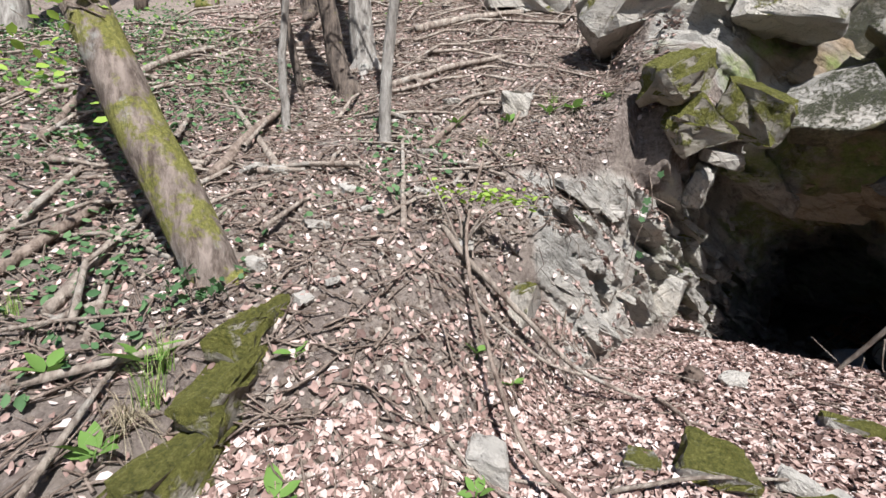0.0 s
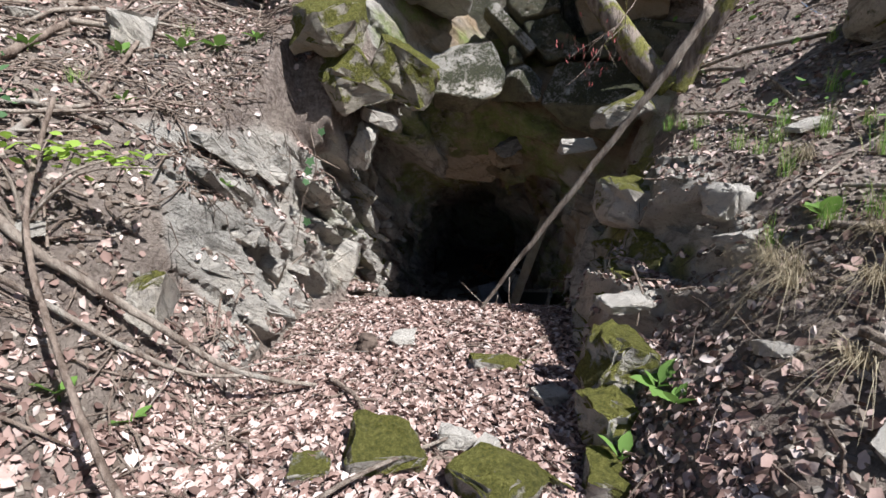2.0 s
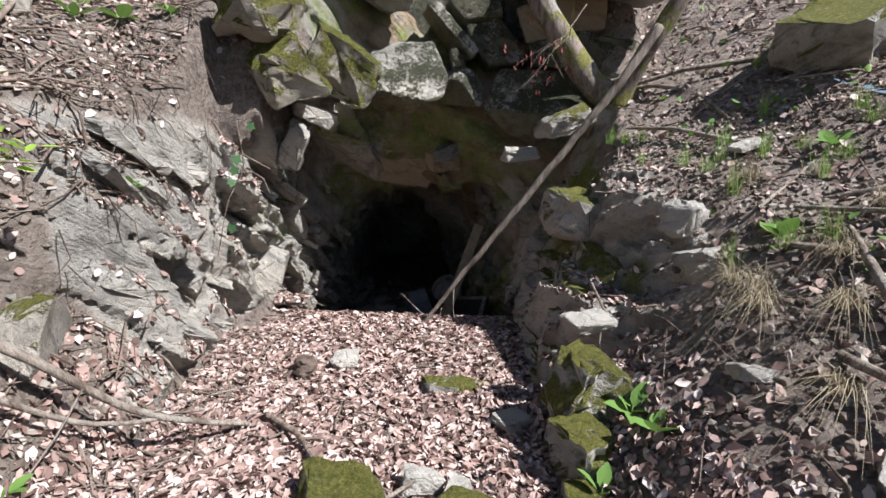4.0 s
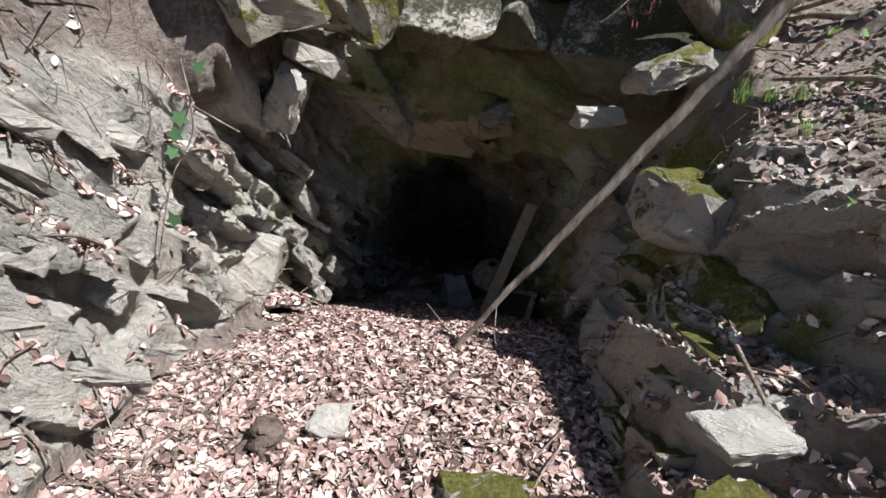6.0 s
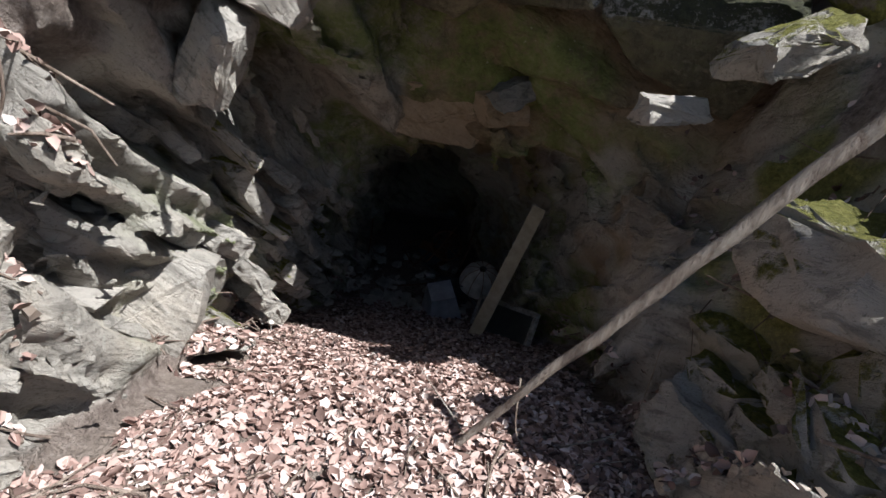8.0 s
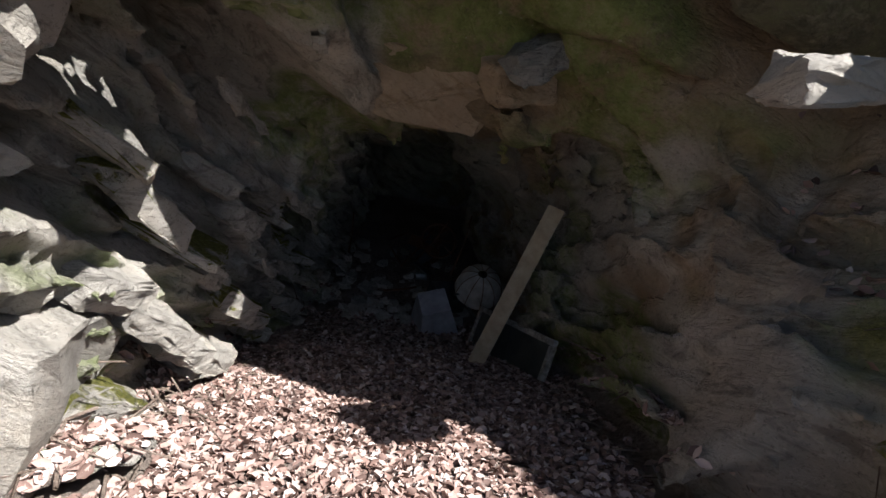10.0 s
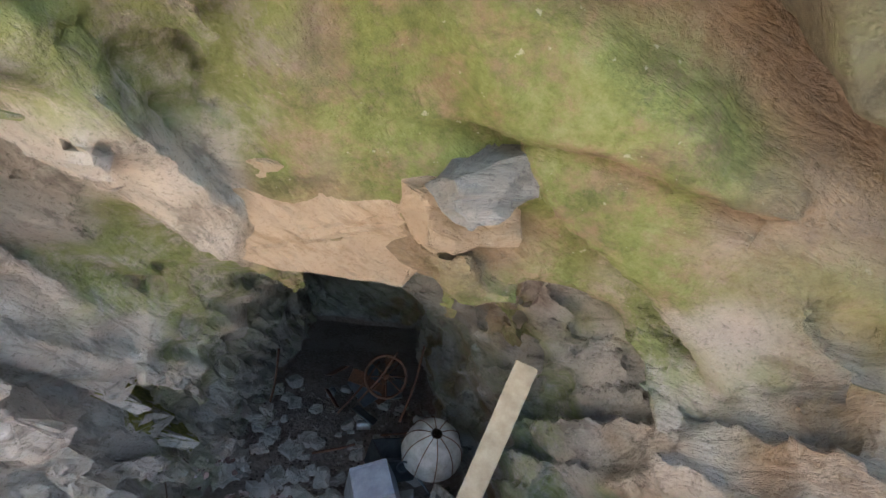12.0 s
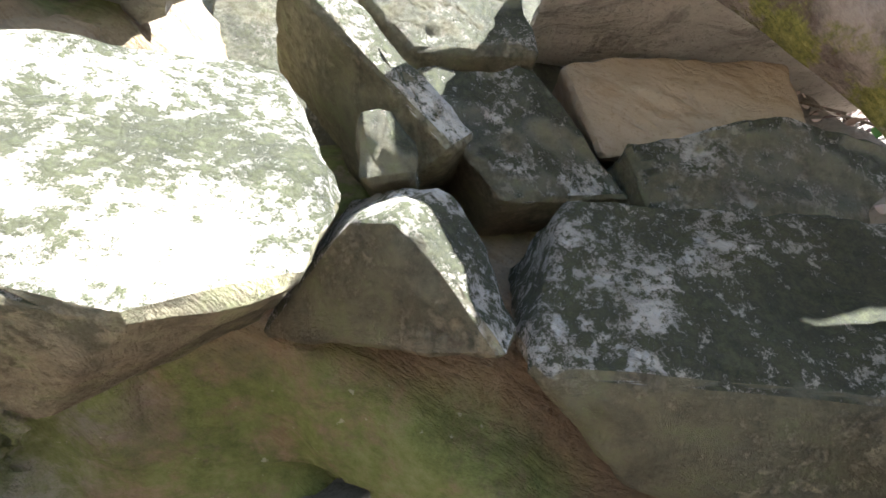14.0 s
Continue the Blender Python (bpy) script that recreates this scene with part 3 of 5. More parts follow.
def tube(points, r0, r1, sides=8, wobble=0.15, seed=0, steps=5, close=True):
    """A tapering, slightly crooked stem through a few points."""
    pts = [Vector(p) for p in points]
    line = []
    for i in range(len(pts) - 1):
        a, b, c, d = pts[max(i - 1, 0)], pts[i], pts[i + 1], pts[min(i + 2, len(pts) - 1)]
        for s in range(steps):
            t = s / steps
            line.append(0.5 * ((2 * b) + (c - a) * t + (2 * a - 5 * b + 4 * c - d) * t * t + (3 * b - a - 3 * c + d) * t ** 3))
    line.append(pts[-1])
    bm = bmesh.new()
    rings = []
    up = Vector((0.31, 0.22, 0.92))
    for i, p in enumerate(line):
        d = (line[min(i + 1, len(line) - 1)] - line[max(i - 1, 0)]).normalized()
        u = d.cross(up)
        if u.length < 0.1:
            u = d.cross(Vector((1, 0, 0)))
        u.normalize()
        w = d.cross(u)
        f = i / (len(line) - 1)
        rad = r0 + (r1 - r0) * f
        k = p * (2.5 / max(r0 * 12, 0.3)) + Vector((seed, seed, seed))
        p = p + Vector((noise.noise(k), noise.noise(k + Vector((9, 0, 0))), noise.noise(k + Vector((0, 9, 0))))) * rad * wobble * 3
        ring = []
        for j in range(sides):
            a = 6.28319 * j / sides
            n = 1 + wobble * noise.noise(Vector((math.cos(a) * 1.3, math.sin(a) * 1.3, f * 9 + seed)))
            ring.append(bm.verts.new(p + (u * math.cos(a) + w * math.sin(a)) * rad * n))
        rings.append(ring)
    for a, b in zip(rings, rings[1:]):
        for j in range(sides):
            bm.faces.new((a[j], a[(j + 1) % sides], b[(j + 1) % sides], b[j]))
    if close:
        bm.faces.new(rings[0][::-1])
        bm.faces.new(rings[-1])
    return bm


def box(bm, size, m=None):
    g = bmesh.ops.create_cube(bm, size=1)
    bmesh.ops.scale(bm, vec=size, verts=g["verts"])
    if m is not None:
        bmesh.ops.transform(bm, matrix=m, verts=g["verts"])
    return bm


def slab(size, m=None, worn=0.004):
    bm = box(bmesh.new(), size)
    bmesh.ops.bevel(bm, geom=bm.edges[:], offset=worn, segments=2, affect="EDGES")
    if m is not None:
        bmesh.ops.transform(bm, matrix=m, verts=bm.verts)
    return bm


def empty(name, at, label, category, group=""):
    ob = new(name)
    ob.empty_display_size = 0.05
    ob.location = at
    return tagged(ob, label, category, group)


def stick_stuff(name, spots, material, length, radius, label, rng, flat=0.12, lift=0.01):
    """Loose twigs, one body."""
    verts, faces = [], []
    for p, n in spots:
        a = rng.uniform(0, 6.283)
        d = Vector((math.cos(a), math.sin(a), rng.gauss(0, flat)))
        d = (d - n * d.dot(n) * 0.9).normalized()
        s = d.cross(n).normalized()
        le, r = length * rng.uniform(0.3, 1.6), radius * rng.uniform(0.5, 1.8)
        bend = s * rng.uniform(-0.14, 0.14) * le + n * rng.uniform(0, 0.10) * le
        q = p + n * (lift + r)
        base = len(verts)
        for f, o in ((-0.5, 0), (0.0, 1), (0.5, 0)):
            c = q + d * le * f + bend * o
            k = r * (1.15 - f * 0.8)
            for b in range(4):
                t = b * 1.5708
                verts.append(c + (s * math.cos(t) + n * math.sin(t)) * k)
        for g in (0, 4):
            for b in range(4):
                faces.append((base + g + b, base + g + (b + 1) % 4, base + g + 4 + (b + 1) % 4, base + g + 4 + b))
    me = from_arrays(name, verts, faces, material)
    return tagged(new(name, me), label, "twigs", kind="stuff")


def over(x, y, h=0.0):
    p, n = drop(x, y)
    return p + Vector((0, 0, h))


# ---- litter between the leaves ----
twigs = scatter(rng, 9500, -8, -1.2, -0.6, 8, lambda p, n: 0.8) + scatter(rng, 900, 0.6, 4, 0, 7, lambda p, n: 0.6)
stick_stuff("twigs", twigs, TWIG, 0.28, 0.0034, "grey-brown dead twigs lying over the slope", rng)
sticks = scatter(rng, 420, -9, -2.2, 0.2, 8, lambda p, n: 0.9) + scatter(rng, 70, 1.4, 4, 1, 6, lambda p, n: 0.8)
stick_stuff("twigs", sticks, DEAD, 0.75, 0.011, "pale dead sticks lying over the slope", rng)
few = scatter(rng, 240, -1.6, 0.6, 0.2, 4.6, lambda p, n: 0.8)
stick_stuff("twigs", few, TWIG, 0.22, 0.0035, "thin dark twigs among the dry leaves", rng, lift=0.02)

# crumbs of slate and clods, too many to count
CRUMB = np.array([(-0.5, -0.4, 0), (0.5, -0.45, 0), (0.4, 0.5, 0), (-0.45, 0.35, 0), (-0.35, -0.3, 0.45), (0.4, -0.3, 0.4), (0.25, 0.35, 0.5), (-0.3, 0.3, 0.4)])
CRUMB_FACES = np.array([(0, 1, 5, 4), (1, 2, 6, 5), (2, 3, 7, 6), (3, 0, 4, 7), (4, 5, 6, 7)])
CLOD = make_litter("clod", ((0.0, (0.09, 0.07, 0.055)), (0.6, (0.20, 0.165, 0.135)), (1.0, (0.40, 0.36, 0.31))))
crumbs = scatter(rng, 9000, 0.5, 2.6, 0.3, 4.8, lambda p, n: 0.75) + scatter(rng, 8000, -3.4, -1.2, 0.8, 4.2, lambda p, n: 0.7)
crumbs += scatter(rng, 1800, -1.6, 0.8, 7.6, 10.8, lambda p, n: 0.8) + scatter(rng, 5000, -5, -2, 0, 6, lambda p, n: 0.4)
leaf_stuff("gravel", crumbs, CLOD, 0.03, "clods of earth and slate chips on the banks", "gravel", lift=0.0, tilt=0.35, rng=rng, shape=CRUMB, faces=CRUMB_FACES, curl=(0.4, 1.3), flat=True)

# ground ivy and low green
green = scatter(rng, 9000, -10, -2.4, -1.5, 3.2, lambda p, n: max(0.0, min(1.0, 0.3 + 1.1 * noise.noise(p * 0.9) + 0.08 * (-p.x - 3))))
leaf_stuff("ground_ivy", green, IVY, 0.055, "dark green ivy creeping over the leaves", "ivy", lift=0.05, tilt=0.35, rng=rng)
herbs = scatter(rng, 8000, -16, -4.5, 0, 11, lambda p, n: max(0.0, min(1.0, 0.15 + 1.3 * noise.noise(p * 0.7))))
leaf_stuff("low_herbs", herbs, GREEN, 0.075, "fresh green herbs on the upper slope", "herbs", lift=0.09, tilt=0.6, rng=rng)
herbs = scatter(rng, 900, 1.4, 4.5, 1.5, 6, lambda p, n: max(0.0, 0.1 + 1.2 * noise.noise(p * 1.3)))
leaf_stuff("low_herbs", herbs, GREEN, 0.06, "green herbs between dry grass on the bank", "herbs", lift=0.06, tilt=0.6, rng=rng)

# ---- blocks of the rock face ----
FACE = "broken slate block in the rock face"
put_rock("rock_block", (-1.32, 4.62, 1.93), (0.55, 0.42, 0.5), (18, -30, 25), THICK_MOSS, 3, "thickly mossed block above the mine mouth", "rock")
put_rock("rock_block", (-1.42, 4.5, 2.35), (0.6, 0.5, 0.42), (10, -15, 60), THICK_MOSS, 8, "mossy boulder at the brow of the slope", "rock")
put_rock("rock_block", (-0.92, 5.05, 2.1), (0.62, 0.45, 0.5), (20, 25, 10), THICK_MOSS, 5, "grey block with moss above the mine mouth", "rock")
put_rock("rock_block", (-1.32, 5.0, 1.42), (0.22, 0.35, 0.42), (25, 20, 10), STONE, 6, "jagged dark slate hanging at the mouth", "rock")
put_rock("rock_block", (-1.15, 5.05, 1.68), (0.42, 0.3, 0.14), (15, 18, 30), PALE_STONE, 14, "pale splintered ledge at the mouth", "rock")
wedge("rock_block", [(-0.70, 5.34, 1.95), (-0.22, 5.36, 1.88), (-0.05, 5.43, 1.96), (-0.015, 5.5, 2.07), (-0.02, 5.72, 2.2), (-0.39, 5.62, 1.76), (-0.72, 5.58, 1.82),
                     (-0.18, 5.73, 2.47), (-0.45, 5.64, 2.40), (-0.78, 5.52, 2.25), (-0.19, 6.05, 1.98), (-0.2, 6.15, 2.6), (-0.78, 6.1, 2.5)], LICHENED, "large sunlit mossy block over the entrance", 9)
wedge("rock_block", [(-0.01, 5.745, 2.16), (0.086, 5.671, 2.147), (0.188, 5.647, 2.046), (0.31, 5.64, 1.885), (0.12, 5.785, 1.912), (-0.18, 6.035, 1.93), (0.1, 5.76, 2.25), (0.2, 5.75, 2.26), (0.3, 5.74, 2.12), (0.355, 5.70, 1.95),
                     (0.0, 6.25, 2.4), (0.38, 6.1, 2.15)], LICHENED, "brown wedge of slate with a sunlit edge", 10)
wedge("rock_block", [(0.345, 5.64, 1.876), (0.905, 5.486, 1.832), (1.3, 5.4, 1.85), (1.26, 5.594, 2.272), (0.503, 5.784, 2.297), (0.385, 5.68, 1.982), (0.62, 5.78, 1.66), (1.2, 5.75, 1.45), (1.3, 6.3, 2.2), (0.5, 6.2, 2.2)],
      DARK_MOSSED, "wide mossy lintel block over the entrance", 11)
wedge("rock_block", [(-0.27, 5.82, 2.84), (-0.14, 5.84, 2.88), (0.29, 5.84, 2.46), (0.22, 5.8, 2.38), (0.03, 5.84, 2.52), (-0.3, 6.3, 2.85), (-0.1, 6.3, 2.95), (0.32, 6.3, 2.5), (0.1, 6.2, 2.35)], LICHENED, "narrow leaning slab of pale slate", 12)
wedge("rock_block", [(-0.01, 5.78, 2.43), (0.05, 5.77, 2.46), (0.13, 5.78, 2.37), (0.13, 5.78, 2.29), (0.02, 5.79, 2.26), (0.0, 6.1, 2.45), (0.2, 6.1, 2.3)], DARK_MOSSED, "small mossy stone wedged between slabs", 18)
wedge("rock_block", [(-0.06, 5.96, 2.95), (0.12, 5.94, 2.76), (0.50, 5.94, 2.83), (0.45, 5.95, 3.1), (0.0, 5.95, 3.15), (0.0, 6.5, 3.1), (0.6, 6.5, 3.1), (0.6, 6.4, 2.7), (0.1, 6.4, 2.6)], DARK_MOSSED, "brown slab leaning over the entrance", 13)
wedge("rock_block", [(0.13, 5.97, 2.73), (0.5, 5.96, 2.80), (0.82, 5.97, 2.42), (0.40, 5.94, 2.33), (0.3, 5.95, 2.45), (0.2, 6.5, 2.7), (0.6, 6.5, 2.8), (0.9, 6.5, 2.4), (0.4, 6.5, 2.3)], DARK_MOSSED, "brown slab leaning over the entrance", 14)
wedge("rock_block", [(0.66, 6.1, 2.95), (0.80, 6.1, 2.62), (1.2, 6.0, 2.72), (1.6, 6.0, 2.80), (1.6, 6.05, 3.15), (0.9, 6.1, 3.05), (0.8, 6.6, 3.0), (1.6, 6.6, 3.1), (1.6, 6.6, 2.7)], OCHRE_STONE, "ochre slab in the shaded overhang", 15)
wedge("rock_block", [(0.80, 5.95, 2.58), (1.25, 5.85, 2.72), (1.85, 5.8, 2.65), (1.85, 5.8, 2.35), (0.85, 5.93, 2.36), (0.9, 6.5, 2.6), (1.9, 6.5, 2.7), (1.9, 6.4, 2.3)], DARK_MOSSED, "mossy brown block in the shaded overhang", 26)
wedge("rock_block", [(-0.6, 6.45, 2.0), (2.0, 6.4, 2.0), (-0.6, 6.42, 3.7), (0.4, 6.42, 3.8), (2.0, 6.38, 3.7), (-0.6, 7.3, 2.0), (2.0, 7.3, 2.0), (-0.5, 7.3, 3.8), (2.0, 7.3, 3.8)], DARK_MOSSED, "dark rock wall behind the brow blocks", 29)
# extra slab, added above to keep the sun off the upper right blocks
wedge("rock_block", [(0.55, 5.75, 3.15), (1.2, 5.2, 3.2), (2.1, 5.1, 3.0), (2.1, 6.3, 3.1), (0.6, 6.4, 3.2), (0.7, 5.8, 3.5), (1.3, 5.35, 3.5), (2.1, 5.3, 3.35), (1.9, 6.4, 3.6)], MOSSY, "added mossy slab shading the upper right blocks", 27)
put_rock("rock_block", (-0.85, 5.7, 3.1), (1.0, 0.7, 0.6), (-15, 10, 20), HALF_MOSSY, 16, "pale mossy boulder high over the entrance", "rock")
put_rock("rock_block", (-0.46, 6.80, 1.34), (0.92, 0.5, 0.56), (35, 6, 5), OCHRE_STONE, 17, "orange slab hanging from the adit roof", "rock")
put_rock("rock_block", (-0.02, 6.58, 1.38), (0.42, 0.4, 0.3), (20, -20, 12), OCHRE_STONE, 18, "orange block wedged in the adit roof", "rock")
put_rock("rock_block", (0.06, 6.34, 1.45), (0.34, 0.24, 0.2), (10, -30, 18), DARK_STONE, 19, "grey block wedged in the adit roof", "rock")
put_rock("rock_block", (0.68, 5.32, 1.47), (0.34, 0.22, 0.14), (0, -8, 10), PALE_STONE, 20, "pale flat stone wedged in the mouth", "rock")
put_rock("rock_block", (1.02, 5.12, 1.78), (0.6, 0.35, 0.2), (10, -25, 5), HALF_MOSSY, 21, "flat ledge beside the entrance", "rock")
put_rock("rock_block", (1.02, 4.4, 1.02), (0.5, 0.62, 0.44), (6, 10, 10), HALF_MOSSY, 22, "bulging boulder with moss at the entrance", "rock")
put_rock("rock_block", (1.05, 4.05, 0.45), (0.46, 0.8, 0.8), (0, 12, 8), BROWN_STONE, 23, "mossy lower rock wall at the entrance", "rock")
put_rock("rock_block", (0.84, 4.55, 0.18), (0.34, 0.5, 0.42), (10, 8, 30), STONE, 24, "dark block at the foot of the wall", "rock")
for i in range(16):
    r = random.Random(640 + i)
    y, z = 3.45 + 0.085 * i, 0.08 + 0.16 * (i % 4)
    foot = float(np.interp(y, [2.4, 3.2, 4.3, 5], [0.45, 0.42, 0.62, 0.7]))
    s = r.uniform(0.2, 0.34)
    put_rock("rock_block", (foot + z / 2.4 + 0.12, y, z), (s, s * 1.3, s * 0.8), (r.uniform(-12, 12), r.uniform(-12, 12), r.uniform(-25, 25)), HALF_MOSSY if i % 3 else BROWN_STONE, 640 + i,
             "mossy stone in the foot of the rock wall", "rock", "stones of the mossy wall foot")
BEDDED = BED.to_track_quat("Z", "Y").to_matrix().to_4x4()


def bedded_slab(at, size, spread, material, seed, label, group):
    """A slab that lies in the bedding, broken a little out of true."""
    r = random.Random(seed)
    ob = part("slate_slab", hull_rock(size, seed, rough=0.09, sharp=0.3), material)
    ob.data.set_sharp_from_angle(angle=radians(30))
    ob.matrix_world = Matrix.Translation(at) @ BEDDED @ pose(0, 0, 0, r.gauss(0, spread), r.gauss(0, spread), r.uniform(-35, 35))
    return tagged(ob, label, "rock", group)


for i in range(34):
    r = random.Random(60 + i)
    y = 3.25 + 0.063 * i
    z = 0.2 + 1.15 * ((i * 5) % 13) / 12
    bedded_slab((-1.72 - 0.10 * z + r.uniform(-0.05, 0.03), y, z), (r.uniform(0.3, 0.5), r.uniform(0.3, 0.55), r.uniform(0.05, 0.15)), 6, STONE if i % 3 else PALE_STONE, 60 + i,
                "tilted slate slab standing proud of the wall", "slabs of the slate wall")
for i in range(24):
    r = random.Random(100 + i)
    y = 5.45 + 0.115 * i
    x = -1.64 + 0.02 * (i % 4)
    z = float(floor_height(np.array(x), np.array(y))) + 0.2 + 1.1 * ((i * 3) % 7) / 6
    bedded_slab((x, y, z), (r.uniform(0.3, 0.45), r.uniform(0.35, 0.6), r.uniform(0.07, 0.17)), 6, STONE if i % 2 else HALF_MOSSY, 100 + i,
                "tilted slate slab in the adit wall", "slabs of the adit wall")
# rounded foot of the wall, where the adit begins
put_rock("rock_block", (-1.74, 5.2, 0.12), (0.6, 0.85, 0.8), (-6, 8, 12), STONE, 28, "pale rounded rock at the foot of the wall", "rock")

# ---- stones on the bench and the banks ----
put_rock("stone", (-0.47, 2.42, 0.06), (0.36, 0.34, 0.26), (8, 6, 20), MOSSY, 30, "mossy boulder lying in dry leaves")
put_rock("stone", (0.02, 2.32, 0.04), (0.34, 0.36, 0.24), (-6, 10, 50), MOSSY, 31, "mossy stone lying in dry leaves")
put_rock("stone", (-0.17, 2.6, 0.07), (0.19, 0.12, 0.09), (0, 12, 15), PALE_STONE, 32, "pale broken stone among leaves")
put_rock("stone", (-0.02, 2.52, 0.09), (0.15, 0.11, 0.05), (6, 0, 70), PALE_STONE, 33, "flat pale stone among leaves")
put_rock("stone", (-0.66, 3.74, 0.06), (0.19, 0.16, 0.12), (10, 0, 10), PALE_STONE, 34, "pale square stone among leaves")
put_rock("stone", (0.05, 3.42, 0.06), (0.44, 0.16, 0.12), (0, 4, 6), MOSSY, 35, "long mossy stone lying in leaves")
put_rock("stone", (0.32, 3.12, 0.05), (0.22, 0.16, 0.05), (5, 5, 30), STONE, 36, "flat grey stone among leaves")
put_rock("stone", (-0.78, 2.3, 0.05), (0.2, 0.16, 0.1), (5, 5, 30), HALF_MOSSY, 37, "small stone with a mossy end")
put_rock("stone", (0.60, 2.95, 0.34), (0.32, 0.36, 0.42), (4, 8, 10), MOSSY, 38, "mossy stone at the foot of the bank")
put_rock("stone", (0.55, 2.70, 0.14), (0.26, 0.3, 0.34), (4, -6, 20), MOSSY, 39, "mossy stone at the foot of the bank")
put_rock("stone", (0.50, 2.46, 0.02), (0.26, 0.3, 0.22), (4, 6, -10), MOSSY, 40, "mossy stone at the foot of the bank")
put_rock("stone", (0.68, 3.16, 0.60), (0.24, 0.2, 0.09), (4, -10, 15), PALE_STONE, 41, "flat pale stone on the mossy heap")
put_rock("stone", (1.26, 3.42, 1.14), (0.22, 0.24, 0.24), (10, 8, 25), PALE_STONE, 42, "squared pale block bedded in the bank")
put_rock("stone", over(2.85, 4.4, 0.1), (1.2, 0.8, 0.5), (10, -25, 20), MOSSY, 43, "large mossy slab on the upper bank", "rock")
put_rock("stone", over(1.16, 1.94, 0.03), (0.2, 0.12, 0.06), (10, -20, 40), PALE_STONE, 44, "flat pale stone in the earth bank")
put_rock("stone", over(1.85, 3.85, 0.04), (0.26, 0.14, 0.05), (10, -20, 10), PALE_STONE, 45, "flat pale stone on the bank")
put_rock("stone", (-1.80, 2.78, 0.52), (0.20, 0.62, 0.34), (-34, 14, 12), HALF_MOSSY, 46, "leaning slab with a mossy edge", "rock")
put_rock("stone", over(-1.28, 1.68, 0.02), (0.26, 0.24, 0.2), (0, 0, 30), PALE_STONE, 47, "rounded pale stone among leaves")
put_rock("stone", over(-2.5, 1.16, 0.03), (0.12, 0.1, 0.09), (0, 0, 30), PALE_STONE, 48, "pale cobble beside the tree")
put_rock("stone", over(-2.72, 3.95, 0.05), (0.3, 0.26, 0.34), (0, 20, 30), STONE, 49, "grey stone standing in the slope", "rock")
put_rock("stone", over(-4.5, 6.8, 0.2), (1.4, 0.9, 0.8), (0, 20, 30), HALF_MOSSY, 50, "big boulder on the upper slope", "rock")
put_rock("stone", over(-2.3, 5.6, 0.2), (1.2, 0.9, 0.7), (0, -20, 10), HALF_MOSSY, 51, "pale mossy outcrop on the slope", "rock")
for i in range(26):
    r = random.Random(700 + i)
    x, y = (r.uniform(-3.6, -1.7), r.uniform(1.2, 4.2)) if i < 16 else (r.uniform(0.9, 2.2), r.uniform(1.2, 4.4))
    s = r.uniform(0.06, 0.17)
    put_rock("stone", over(x, y, 0.01), (s * 1.4, s, s * 0.45), (r.uniform(-20, 20), r.uniform(-20, 20), r.uniform(0, 180)), PALE_STONE if i % 2 else STONE, 710 + i,
             "flat slate chip lying on the bank", "stone", "slate chips on the banks")
# moss-grown kerb of rock beside the first steps
for i, (x, y, s) in enumerate(((-2.12, 0.95, 0.3), (-1.98, 0.78, 0.34), (-1.85, 0.58, 0.34), (-1.78, 0.36, 0.36))):
    put_rock("stone", over(x, y, -0.03), (s * 1.7, s * 0.75, 0.24), (8, 6, -62 + 8 * (i % 2)), THICK_MOSS, 800 + i, "low mossy rock rib in the path bank", "rock", "mossy rock rib")


# ---- trees ----
def tree(name, points, r0, r1, material, label, seed, limbs=0, leaves=0, moss_foot=False):
    t = empty(name, points[0], label, "tree")
    base = Vector(points[0])
    rel = [Vector(p) - base for p in points]
    part("trunk", tube(rel, r0, r1, 12, 0.10, seed, 7), material, t)
    r = random.Random(seed)
    if moss_foot:
        for k in range(5):
            a = k * 1.26 + 0.4
            part("root", tube([(0, 0, 0.28), (math.cos(a) * r0 * 1.1, math.sin(a) * r0 * 1.1, 0.06), (math.cos(a) * r0 * 2.1, math.sin(a) * r0 * 2.1, -0.12)], r0 * 0.55, r0 * 0.2, 8, 0.2, seed + k, 4), material, t)
    tips = []
    for k in range(limbs):
        f = r.uniform(0.55, 0.98)
        q = rel[-2].lerp(rel[-1], f)
        d = Vector((r.gauss(0, 1), r.gauss(0, 1), r.uniform(0.2, 1.0))).normalized() * r.uniform(0.8, 1.8)
        part("limb", tube([q, q + d * 0.5 + Vector((0, 0, 0.1)), q + d], r1 * 0.6, 0.008, 6, 0.2, seed + 20 + k, 4), material, t)
        tips += [q + d * u for u in (0.4, 0.6, 0.8, 1.0)]
    if leaves and tips:
        v, fs = [], []
        for k in range(leaves):
            c = r.choice(tips) + Vector((r.gauss(0, 0.22), r.gauss(0, 0.22), r.gauss(0, 0.18)))
            m = np.array(Euler((r.uniform(-0.9, 0.9), r.uniform(-0.9, 0.9), r.uniform(0, 6.3))).to_matrix())
            o = len(v)
            v += (LEAF * 0.07 * r.uniform(0.7, 1.3) @ m.T + np.array(c)).tolist()
            fs += (LEAF_FACES + o).tolist()
        crown = new("crown", from_arrays("crown", v, fs, FRESH))
        crown.parent = t
    return t


tree("tree", [(-2.53, 1.03, 0.66), (-2.80, 0.88, 1.40), (-3.16, 0.70, 2.2), (-3.85, 0.4, 3.6), (-4.5, 0.2, 5.8), (-4.8, 0.1, 8)], 0.15, 0.08, BARK, "leaning hornbeam with mossy, flaking bark", 3, 9, 420, True)
